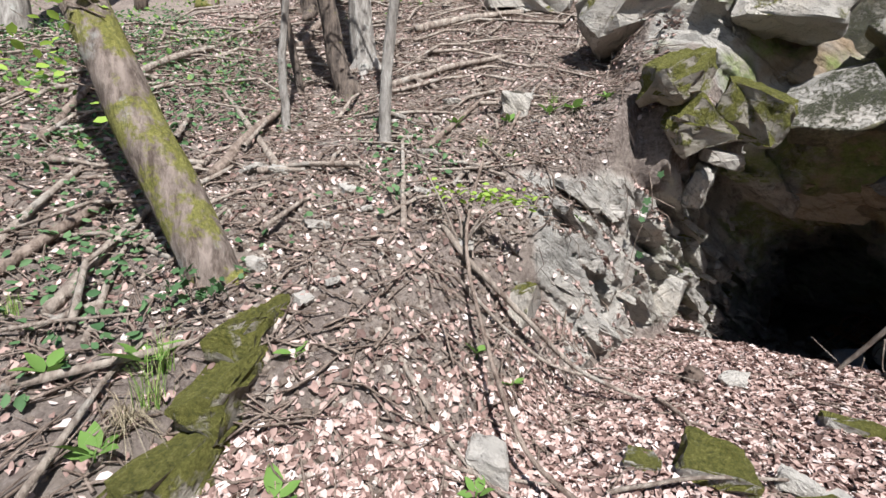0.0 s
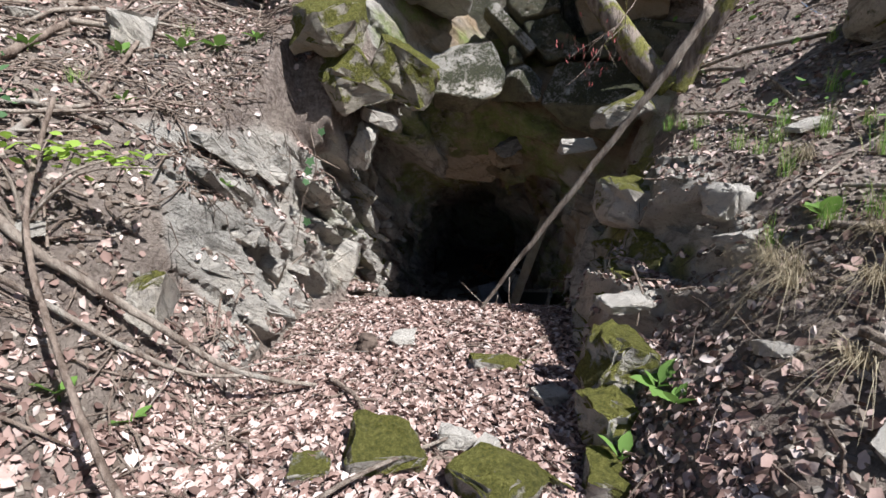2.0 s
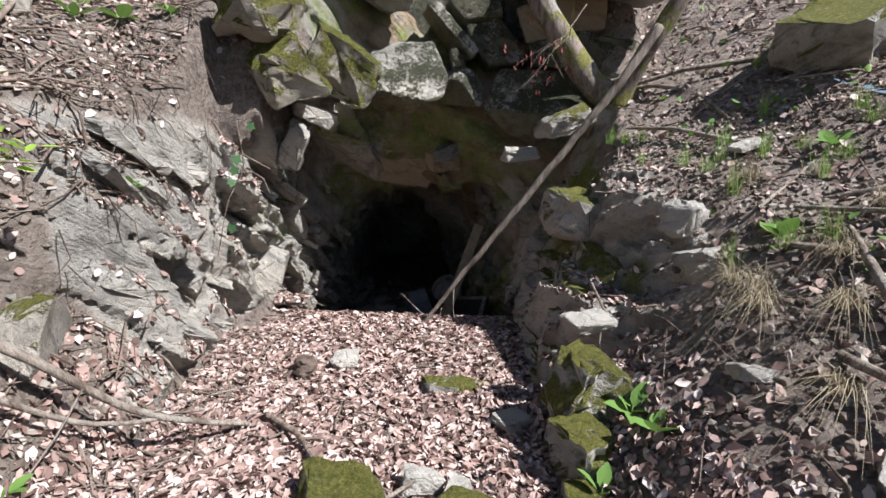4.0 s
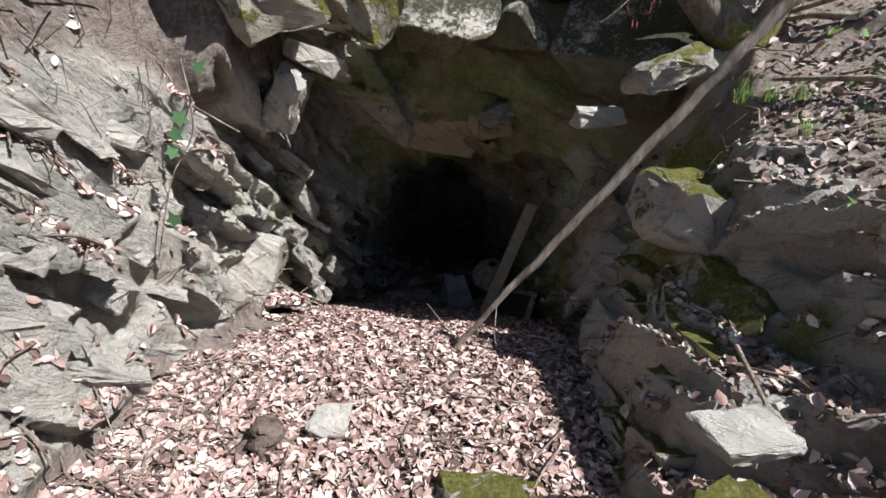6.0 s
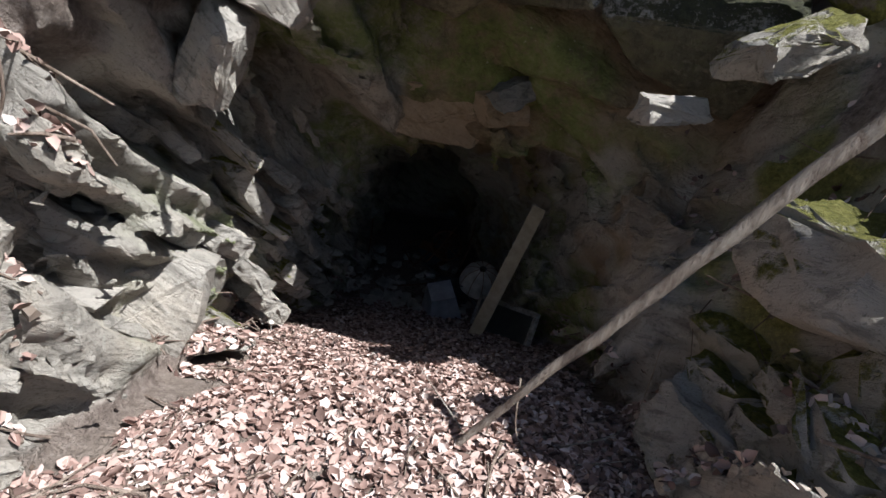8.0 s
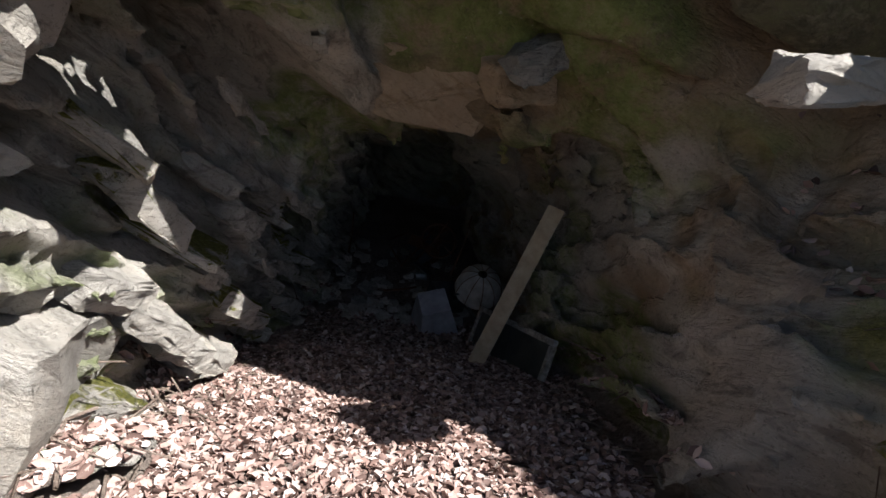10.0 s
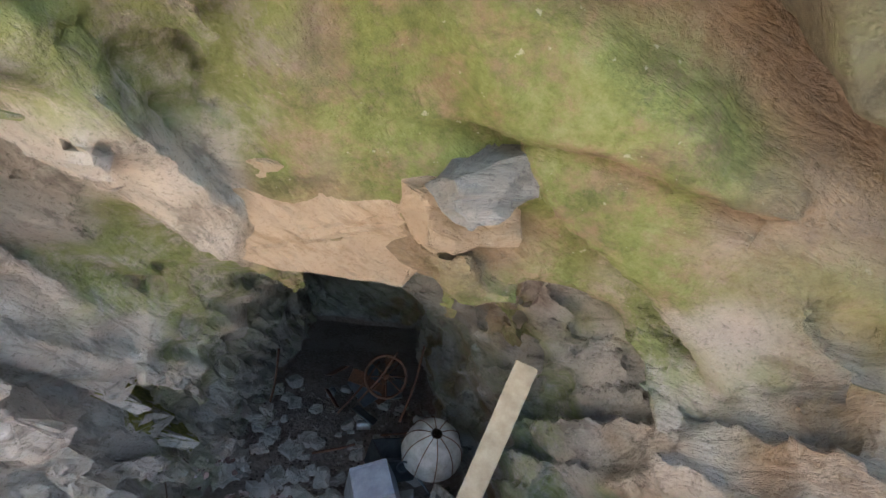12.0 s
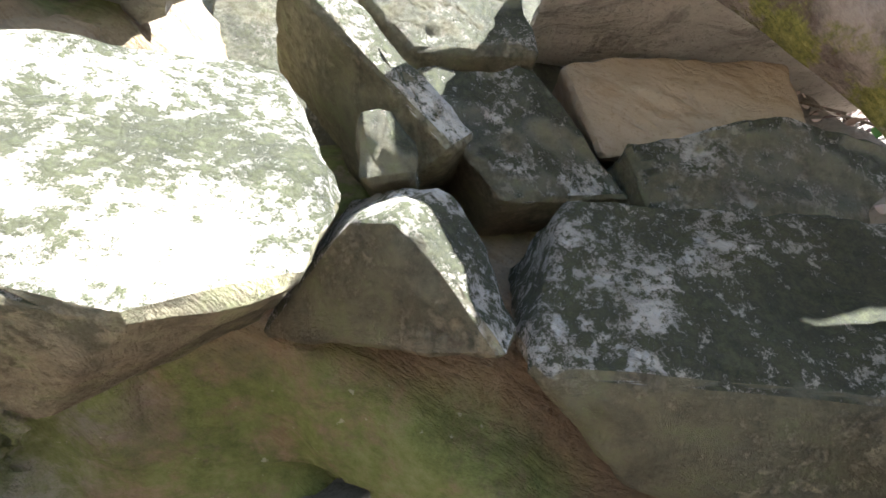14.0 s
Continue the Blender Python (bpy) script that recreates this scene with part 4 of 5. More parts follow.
# leafy shoots low on the leaning trunk
shoot = empty("sapling_shoots", (-3.1, 0.6, 2.0), "fresh green shoots sprouting from a trunk", "leaves")
rs = random.Random(12)
for k in range(46):
    c = Vector((rs.gauss(-0.12, 0.16), rs.gauss(-0.12, 0.16), rs.gauss(0.2, 0.22)))
    ob = new("leaf", from_arrays("leaf", (LEAF * rs.uniform(0.05, 0.085) @ np.array(Euler((rs.uniform(-0.8, 0.8), rs.uniform(-0.8, 0.8), rs.uniform(0, 6.3))).to_matrix()).T + np.array(c)).tolist(), LEAF_FACES.tolist(), FRESH))
    ob.parent = shoot
for k in range(5):
    part("stem", tube([(0.05, 0.1, 0.1 * k - 0.1), (-0.08, -0.1, 0.1 * k), (-0.25 + 0.05 * k, -0.25, 0.1 * k + 0.1)], 0.005, 0.002, 5, 0.3, k, 3), TWIG, shoot)
tree("tree", [(-3.19, 2.68, 1.66), (-3.17, 2.72, 2.5), (-3.05, 2.8, 3.6), (-3.0, 2.9, 5.6)], 0.058, 0.03, BARK_GREY, "slim pale grey tree on the slope", 21, 5, 120)
tree("tree", [(-4.48, 3.29, 2.3), (-4.62, 3.2, 2.9), (-4.70, 3.1, 3.8), (-4.9, 3.0, 6.5)], 0.13, 0.07, BARK_DARK, "dark crooked trunk on the slope", 22, 6, 160, True)
tree("tree", [(-4.87, 3.84, 2.75), (-4.95, 3.8, 3.8), (-5.0, 3.8, 5.5), (-5.0, 3.8, 8.5)], 0.165, 0.09, BARK_GREY, "straight grey-barked tree on the slope", 23, 7, 200, True)
tree("tree", [(-4.88, 2.92, 2.35), (-5.0, 2.88, 3.0), (-5.05, 2.8, 3.8), (-5.2, 2.8, 5.6)], 0.05, 0.025, BARK_DARK, "thin dark sapling on the slope", 24, 4, 90)
tree("tree", [(-4.14, 2.32, 1.85), (-4.16, 2.30, 2.5), (-4.10, 2.35, 3.3), (-4.1, 2.4, 4.6)], 0.045, 0.02, BARK_GREY, "thin grey sapling on the slope", 25, 4, 90)
tree("tree", [(-7.28, 4.69, 4.1), (-7.3, 4.7, 5.5), (-7.3, 4.7, 9)], 0.28, 0.18, BARK_DARK, "stout dark tree high on the slope", 26, 5, 160, True)
tree("tree", [(-9.0, 1.0, 3.3), (-9.1, 1.0, 5.5), (-9.1, 0.9, 11)], 0.2, 0.12, BARK_GREY, "grey tree in the wood edge", 27, 6, 200)
tree("tree", [(-9.7, 1.9, 3.6), (-9.7, 1.9, 5.5), (-9.8, 1.9, 11)], 0.13, 0.08, BARK_GREY, "grey tree in the wood edge", 28, 6, 200)
tree("tree_stump", [over(-9.5, 3.8, -0.1), over(-9.5, 3.8, 0.7)], 0.22, 0.19, BARK, "short broken stump high on the slope", 29)
for k in range(34):
    r = random.Random(900 + k)
    x, y = r.uniform(-26, -10), r.uniform(-4, 16)
    p = over(x, y, -0.1)
    g = r.uniform(0.06, 0.2)
    tree("tree", [p, p + Vector((r.uniform(-0.2, 0.2), r.uniform(-0.2, 0.2), 3)), p + Vector((r.uniform(-0.6, 0.6), r.uniform(-0.6, 0.6), 9))], g, g * 0.5, BARK_GREY if k % 3 else BARK_DARK, "slender tree of the spring wood", 900 + k, 6, 240)


# ---- fallen wood ----
def branch(name, points, r0, r1, material, label, seed, twigs=(), category="branch"):
    b = empty(name, points[0], label, category)
    base = Vector(points[0])
    part("stem", tube([Vector(p) - base for p in points], r0, r1, 9, 0.14, seed, 8), material, b)
    for k, pts in enumerate(twigs):
        part("twig", tube([Vector(p) - base for p in pts], 0.005, 0.002, 5, 0.25, seed + k, 6), material, b)
    return b


branch("fallen_branch", [(-0.16, 4.57, 0.0), (0.08, 4.50, 0.39), (0.3, 4.425, 0.735), (0.8, 4.265, 1.515), (1.12, 4.165, 2.02), (1.3, 4.15, 2.35)], 0.014, 0.034, DEAD, "dead pole leaning across the mine mouth", 5,
       [[(0.1, 4.7, 0.3), (0.12, 4.62, 0.06), (0.3, 4.55, 0.02), (0.55, 4.5, 0.12)], [(0.3, 4.62, 0.04), (0.62, 4.72, 0.12), (0.7, 4.8, 0.5)], [(0.0, 4.64, 0.15), (-0.02, 4.66, -0.05)], [(-0.1, 4.62, 0.04), (-0.35, 4.95, 0.16)]])
branch("fallen_branch", [(1.5, 5.2, 1.95), (1.6, 5.1, 2.3), (1.8, 4.95, 2.75), (2.0, 4.85, 3.4)], 0.09, 0.06, BARK, "thick mossy limb rising from the bank", 6)
branch("fallen_log", [(1.45, 5.25, 2.0), (1.15, 5.3, 2.25), (0.85, 5.42, 2.75), (0.6, 5.6, 3.3)], 0.13, 0.1, BARK, "mossy rotten log hanging over the mouth", 7,
       [[(1.0, 5.2, 2.5), (0.8, 5.0, 2.3), (0.62, 4.9, 2.05)], [(0.8, 5.0, 2.3), (0.9, 4.9, 2.1)], [(1.0, 5.2, 2.5), (0.95, 5.0, 2.75)]], "log")
branch("fallen_branch", [(-2.2, 2.3, 1.25), (-1.95, 2.25, 1.02), (-1.62, 2.5, 0.6), (-1.35, 2.72, 0.26), (-1.0, 2.95, 0.08)], 0.026, 0.012, DEAD, "crooked pale branch across the bank", 8,
       [[(-1.95, 2.25, 1.02), (-1.82, 2.3, 1.2), (-1.75, 2.35, 1.22)], [(-1.35, 2.72, 0.26), (-1.0, 2.9, 0.3), (-0.7, 3.2, 0.2)], [(-1.5, 2.6, 0.45), (-1.5, 2.2, 0.25), (-1.6, 1.8, 0.3)]])
branch("fallen_branch", [(-2.05, 2.6, 1.6), (-1.9, 2.25, 1.1), (-1.5, 1.95, 0.6), (-1.1, 1.75, 0.22), (-0.72, 1.75, 0.06)], 0.011, 0.014, TWIG, "long thin branch hanging down the bank", 9)
branch("fallen_branch", [over(-1.9, 2.05, 0.1), over(-1.5, 2.5, 0.15), over(-1.2, 2.9, 0.16)], 0.014, 0.008, DEAD, "pale straight stick on the bank", 10)
branch("fallen_branch", [over(-0.95, 3.05, 0.03), over(-0.75, 2.85, 0.06), over(-0.62, 2.65, 0.05)], 0.018, 0.010, TWIG, "short dark branch on the leaves", 11, [[over(-0.9, 3.0, 0.05), over(-0.8, 3.3, 0.1)]])
branch("fallen_branch", [over(-0.8, 1.95, 0.03), over(-0.5, 2.2, 0.09), over(-0.2, 2.55, 0.08)], 0.012, 0.008, DEAD, "pale stick lying over mossy stones", 12)
for i, (a, b, r) in enumerate((((-3.3, 0.15), (-3.75, 1.0), 0.04), ((-3.1, -0.2), (-4.4, 0.9), 0.03), ((-2.9, 0.3), (-3.9, 1.5), 0.035), ((-3.6, 1.4), (-4.6, 2.6), 0.045), ((-3.4, 1.8), (-5.2, 2.2), 0.035),
                               ((-2.2, 2.0), (-3.2, 2.9), 0.022), ((-2.9, 2.9), (-3.2, 4.2), 0.03), ((-4.2, 3.6), (-3.6, 5.0), 0.045), ((-5.6, 1.2), (-6.8, 2.8), 0.05), ((-4.8, 0.6), (-6.2, 1.4), 0.04),
                               ((-2.6, 0.4), (-3.2, 0.75), 0.02), ((-5.2, 5.0), (-4.3, 6.4), 0.07), ((-2.4, 3.2), (-2.9, 4.7), 0.018), ((-1.6, 1.2), (-1.0, 1.9), 0.012), ((-1.8, 1.5), (-0.8, 1.65), 0.014), ((-6.0, 3.6), (-7.2, 5.0), 0.06))):
    m = ((a[0] + b[0]) / 2, (a[1] + b[1]) / 2)
    branch("fallen_branch", [over(*a, r * 0.7), over(*m, r * 0.9 + 0.02), over(*b, r * 0.8)], r, r * 0.6, DEAD if i % 3 else TWIG, "weathered dead branch lying on the slope", 30 + i)
stump = empty("tree_stump", (-0.92, 3.62, 0.0), "small splintered root stump in the leaves", "stump")
part("wood", tube([(0, 0, -0.02), (0.0, 0, 0.06), (0.02, 0.0, 0.12)], 0.085, 0.06, 11, 0.5, 4, 4), ROOT, stump)
for k in range(5):
    a = k * 1.3
    part("root", tube([(0, 0, 0.06), (math.cos(a) * 0.08, math.sin(a) * 0.08, 0.04), (math.cos(a) * 0.17, math.sin(a) * 0.17, 0.0)], 0.03, 0.008, 6, 0.3, k, 3), ROOT, stump)

# bare roots hanging from the torn edge of the turf
rr = random.Random(41)
bm_roots = []
for k in range(170):
    if k < 120:
        x, y = rr.uniform(-2.25, -1.7), rr.uniform(2.9, 4.35)
    else:
        x, y = rr.uniform(0.9, 1.5), rr.uniform(3.0, 5.0)
    p, n = drop(x, y)
    o = n * 0.03
    le = rr.uniform(0.08, 0.3)
    bm_roots.append((p + o, p + o + n * 0.08 + Vector((rr.gauss(0, 0.05), rr.gauss(0, 0.06), -le * 0.5)), p + o + n * 0.05 + Vector((rr.gauss(0, 0.08), rr.gauss(0, 0.1), -le))))
rv, rf = [], []
for a, b, c in bm_roots:
    o = len(rv)
    for q, w in ((a, 0.004), (b, 0.003), (c, 0.001)):
        for t in range(3):
            rv.append(q + Vector((math.cos(t * 2.09), math.sin(t * 2.09), 0)) * w)
    for g in (0, 3):
        for t in range(3):
            rf.append((o + g + t, o + g + (t + 1) % 3, o + g + 3 + (t + 1) % 3, o + g + 3 + t))
tagged(new("hanging_roots", from_arrays("hanging_roots", rv, rf, ROOT)), "fine bare roots hanging from the turf edge", "roots", kind="stuff")


# ---- grass, herbs, ivy, shrub ----
def blades(count, length, width, droop, seed, lean=(0, 0)):
    r = random.Random(seed)
    v, f = [], []
    for _ in range(count):
        a = r.uniform(0, 6.283)
        le, d = length * r.uniform(0.5, 1.2), droop * r.uniform(0.4, 1.3)
        out = Vector((math.cos(a) * 0.6 + lean[0], math.sin(a) * 0.6 + lean[1], 0))
        s = Vector((-math.sin(a), math.cos(a), 0)) * width
        q = Vector((r.gauss(0, 0.025), r.gauss(0, 0.025), 0))
        o = len(v)
        for k, t in enumerate((0, 0.35, 0.7, 1.0)):
            c = q + out * le * t * (0.25 + 0.6 * d * t) + Vector((0, 0, le * (t - d * t * t)))
            w = s * (1 - t * 0.85)
            v += [c - w, c + w]
        for k in range(3):
            f.append((o + 2 * k, o + 2 * k + 1, o + 2 * k + 3, o + 2 * k + 2))
    return v, f


def tuft(at, length, count, droop, material, label, seed, lean=(0, 0)):
    ob = new("grass_tuft", from_arrays("grass_tuft", *blades(count, length, 0.0018, droop, seed, lean), material))
    ob.location = at
    return tagged(ob, label, "grass")


for i, (x, y, le) in enumerate(((1.86, 3.72, 0.28), (1.58, 3.52, 0.28), (1.3, 3.04, 0.2), (1.62, 2.85, 0.22), (1.9, 3.3, 0.22), (2.1, 4.1, 0.2), (1.5, 4.6, 0.16), (2.2, 3.0, 0.2), (-2.73, 3.9, 0.22), (-2.07, 0.51, 0.3), (-2.2, 0.6, 0.24), (-2.5, 4.3, 0.16), (-3.0, 0.2, 0.14), (-2.6, 3.3, 0.14))):
    tuft(over(x, y), le, 46, 0.35, GRASS, "tuft of fresh green grass on the bank", 100 + i)
for i, (x, y, le) in enumerate(((1.24, 2.71, 0.34), (1.3, 2.8, 0.36), (1.23, 2.25, 0.3), (1.27, 2.95, 0.32), (1.42, 2.5, 0.34), (1.7, 3.55, 0.3), (1.55, 2.7, 0.28), (1.9, 2.9, 0.3), (-2.05, 0.42, 0.3))):
    tuft(over(x, y, 0.02), le, 90, 1.25, STRAW, "drooping tuft of dry straw-coloured grass", 130 + i, (-0.35, -0.15) if x > 0 else (0.3, 0))

for i in range(22):
    r = random.Random(160 + i)
    x, y = r.uniform(1.35, 2.7), r.uniform(2.0, 5.0)
    tuft(over(x, y), r.uniform(0.14, 0.24), 40, 0.45, GRASS, "tuft of fresh green grass on the bank", 160 + i)
BROAD = np.array([(0, 0, 0), (-0.20, 0.18, 0.05), (-0.27, 0.45, 0.07), (-0.17, 0.75, 0.04), (0, 1, -0.06), (0.17, 0.75, 0.04), (0.27, 0.45, 0.07), (0.20, 0.18, 0.05), (0, 0.3, 0.0), (0, 0.65, -0.01)])
BROAD_FACES = [(0, 8, 1), (1, 8, 2), (2, 8, 9), (2, 9, 3), (3, 9, 4), (4, 9, 5), (5, 9, 6), (6, 9, 8), (6, 8, 7), (7, 8, 0)]
BROAD_MESH = from_arrays("leaf", BROAD.tolist(), BROAD_FACES, GREEN)
IVY_SHAPE = np.array([(0, 0, 0), (-0.35, -0.1, 0.02), (-0.3, 0.25, 0.04), (-0.55, 0.45, 0.0), (-0.2, 0.6, 0.04), (0, 1.0, -0.03), (0.2, 0.6, 0.04), (0.55, 0.45, 0.0), (0.3, 0.25, 0.04), (0.35, -0.1, 0.02), (0, 0.45, 0.0)])
IVY_MESH = from_arrays("leaf", IVY_SHAPE.tolist(), [(10, i, i + 1) for i in range(9)] + [(10, 9, 0)], IVY)


def herb(at, leaves, size, seed, label="broad-leaved green herb in the leaf litter"):
    h = empty("herb", at, label, "plant")
    r = random.Random(seed)
    for k in range(leaves):
        ob = new("leaf", BROAD_MESH)
        ob.parent = h
        s = size * r.uniform(0.6, 1.15)
        ob.matrix_basis = pose(0, 0, 0.02 + 0.02 * r.random(), 0, 0, 360 * k / leaves + r.uniform(-25, 25)) @ pose(0, 0.015, 0, r.uniform(8, 55), r.uniform(-20, 20), 0) @ Matrix.Diagonal((s, s, s, 1))
    part("stem", tube([(0, 0, -0.02), (0, 0, 0.02), (0.005, 0.005, 0.05)], 0.006, 0.003, 5, 0.1, seed, 2), GREEN, h)
    return h


for i, (x, y, n, s) in enumerate(((-1.62, 2.02, 4, 0.14), (-1.5, 2.2, 4, 0.12), (-2.28, 0.55, 5, 0.17), (-1.55, 0.75, 5, 0.15), (-1.25, 0.82, 5, 0.14), (-1.05, 1.0, 3, 0.13), (-1.75, 0.15, 6, 0.15), (-2.0, 0.3, 7, 0.13), (-2.5, 0.25, 5, 0.12),
                                 (-1.2, 1.5, 5, 0.11), (-1.9, 1.05, 4, 0.1), (0.56, 2.48, 4, 0.13), (0.76, 2.72, 7, 0.13), (0.77, 2.53, 6, 0.13), (0.62, 2.7, 4, 0.1), (-2.4, 4.05, 5, 0.13), (-2.25, 4.25, 5, 0.15), (1.5, 3.0, 4, 0.16),
                                 (1.75, 2.6, 4, 0.16), (2.1, 3.5, 5, 0.15), (1.25, 3.7, 4, 0.09), (1.9, 2.3, 5, 0.14), (-2.3, 3.3, 4, 0.1), (-1.75, 3.4, 4, 0.08), (-3.0, 3.4, 5, 0.12), (-2.65, 3.75, 5, 0.12), (-2.0, 4.4, 5, 0.1))):
    herb(over(x, y, 0.01), n, s, 200 + i)

vine = empty("ivy_vine", (-1.5, 4.22, 1.35), "thin ivy vine hanging down the slate wall", "ivy")
vine_stem = part("stem", tube([(0, -0.02, 0.2), (0.05, -0.05, -0.1), (-0.03, -0.12, -0.35), (-0.08, -0.18, -0.7)], 0.005, 0.003, 5, 0.3, 3, 8), TWIG, vine)
rv2 = random.Random(5)
for k in (0, 3, 4, 5, 9, 11):
    ob = new("leaf", IVY_MESH)
    ob.parent = vine_stem
    s = rv2.uniform(0.04, 0.08)
    z = 0.15 - 0.075 * k
    ob.matrix_basis = pose(0.06 + rv2.uniform(-0.04, 0.08), -0.1 - 0.012 * k, z, 70 + rv2.uniform(-20, 30), rv2.uniform(-40, 40), rv2.uniform(-60, 60)) @ Matrix.Diagonal((s, s, s, 1))
foot_ivy = empty("ivy_clump", over(-2.45, 0.85, 0.02), "ivy climbing at the foot of the tree", "ivy")
for k in range(46):
    ob = new("leaf", IVY_MESH)
    ob.parent = foot_ivy
    s = rv2.uniform(0.03, 0.06)
    ob.matrix_basis = pose(rv2.gauss(0, 0.12), rv2.gauss(0, 0.12), abs(rv2.gauss(0.05, 0.08)), 40 + rv2.uniform(-40, 40), rv2.uniform(-40, 40), rv2.uniform(0, 360)) @ Matrix.Diagonal((s, s, s, 1))
part("stem", tube([(0, 0, 0), (-0.1, 0.02, 0.12), (-0.16, 0.02, 0.3)], 0.006, 0.003, 5, 0.3, 3, 4), TWIG, foot_ivy)

shrub = empty("shrub", (-1.98, 2.3, 1.0), "low shrub with bright new spring leaves", "shrub")
for k, pts in enumerate(([(0, 0, 0), (-0.1, -0.1, 0.35), (-0.3, -0.2, 0.75)], [(0, 0, 0), (0.1, 0.1, 0.25), (0.28, 0.3, 0.36)], [(0, 0, 0.1), (-0.05, 0.02, 0.28), (-0.15, 0.0, 0.42)], [(0, 0, 0.05), (0.25, 0.05, 0.28), (0.45, 0.25, 0.3)])):
    shrub_stem = part("stem", tube(pts, 0.010, 0.004, 6, 0.25, k, 5), DEAD, shrub)
rsh = random.Random(8)
for k in range(90):
    t = rsh.random()
    c = Vector((-0.18, -0.08, 0.42)).lerp(Vector((0.34, 0.36, 0.32)), t) + Vector((rsh.gauss(0, 0.04), rsh.gauss(0, 0.04), rsh.gauss(0, 0.035)))
    ob = new("leaf", from_arrays("leaf", (LEAF * rsh.uniform(0.035, 0.07)).tolist(), LEAF_FACES.tolist(), FRESH))
    ob.parent = shrub_stem
    ob.matrix_basis = pose(*c, rsh.uniform(-40, 40), rsh.uniform(-40, 40), rsh.uniform(0, 360))
bud = empty("hanging_twig", (0.9, 5.05, 2.45), "bare twig with small red buds", "twig")
bud_stem = part("stem", tube([(0.2, 0.1, 0.3), (0, -0.05, 0), (-0.25, -0.15, -0.35), (-0.4, -0.15, -0.5)], 0.006, 0.002, 5, 0.3, 9, 6), TWIG, bud)
for k in range(4):
    part("twig", tube([(0, -0.05, 0), (0.1 * k - 0.3, -0.12, -0.2 + 0.04 * k), (0.13 * k - 0.42, -0.14, -0.3)], 0.003, 0.0015, 4, 0.4, k, 5), TWIG, bud)
for k in range(40):
    ob = new("bud", from_arrays("bud", (LEAF * np.array([0.02, 0.05, 0.03])).tolist(), LEAF_FACES.tolist(), RED_BUD))
    ob.parent = bud_stem
    ob.matrix_basis = pose(rsh.gauss(-0.2, 0.16), rsh.gauss(-0.12, 0.04), rsh.gauss(-0.22, 0.14), rsh.uniform(60, 120), rsh.uniform(-30, 30), rsh.uniform(0, 360))

# ---- rubbish in the adit ----
BOARD = make_plain("planed_board", (0.30, 0.235, 0.15), (0.46, 0.38, 0.26), 9, 0.6)
ZINC = make_plain("grey_painted_metal", (0.26, 0.27, 0.30), (0.46, 0.47, 0.50), 7, 0.5, 0.5)
GLASS = make_plain("dusty_dark_glass", (0.025, 0.028, 0.026), (0.07, 0.075, 0.065), 3, 0.35, 0.5)
SASH = make_plain("flaking_paint", (0.16, 0.15, 0.13), (0.50, 0.48, 0.44), 22, 0.8)
CLOTH = make_plain("stained_parchment", (0.34, 0.31, 0.26), (0.60, 0.57, 0.52), 9, 0.8)
RUST = make_plain("rust", (0.09, 0.04, 0.022), (0.24, 0.11, 0.055), 30, 0.85)
PLASTIC = make_plain("dark_plastic", (0.03, 0.033, 0.035), (0.10, 0.105, 0.11), 9, 0.4, 0.5)
TIN = make_plain("dull_tin", (0.30, 0.31, 0.31), (0.55, 0.56, 0.56), 14, 0.35, 0.5, 0.8)


def frame_of(o, u, v):
    """A pose with its x along u and its y near v."""
    u = Vector(u).normalized()
    w = u.cross(Vector(v)).normalized()
    m = Matrix((u, w.cross(u), w)).transposed().to_4x4()
    m.translation = o
    return m


b0, b1 = Vector((0.20, 7.28, -0.93)), Vector((0.64, 7.46, 0.46))
board = part("board", slab(((b1 - b0).length, 0.135, 0.028)), BOARD, None, flat=True)
board.matrix_world = frame_of((b0 + b1) / 2, b1 - b0, (1, -0.35, -0.35))
tagged(board, "long planed board leaning on the adit wall", "board")

o, bu, cu = Vector((0.64, 6.86, -0.88)), Vector((-0.40, 1.13, -0.37)), Vector((0.12, 0.10, 0.40))
sash = empty("window_sash", o, "old window sash with dusty dark glass", "window sash")
sash.matrix_world = frame_of(o, bu, cu)
L, H = 1.3, 0.46
part("pane", slab((L - 0.06, H - 0.06, 0.006), pose(L / 2, H / 2, 0)), GLASS, sash, "dusty dark pane", flat=True)
part("rail", slab((L, 0.05, 0.045), pose(L / 2, H - 0.02, 0)), SASH, sash, flat=True)
part("rail", slab((L, 0.05, 0.045), pose(L / 2, 0.02, 0)), SASH, sash, flat=True)
part("stile", slab((0.05, H - 0.095, 0.045), pose(0.02, H / 2, 0)), SASH, sash, flat=True)
part("stile", slab((0.05, H - 0.095, 0.045), pose(L - 0.02, H / 2, 0)), SASH, sash, flat=True)

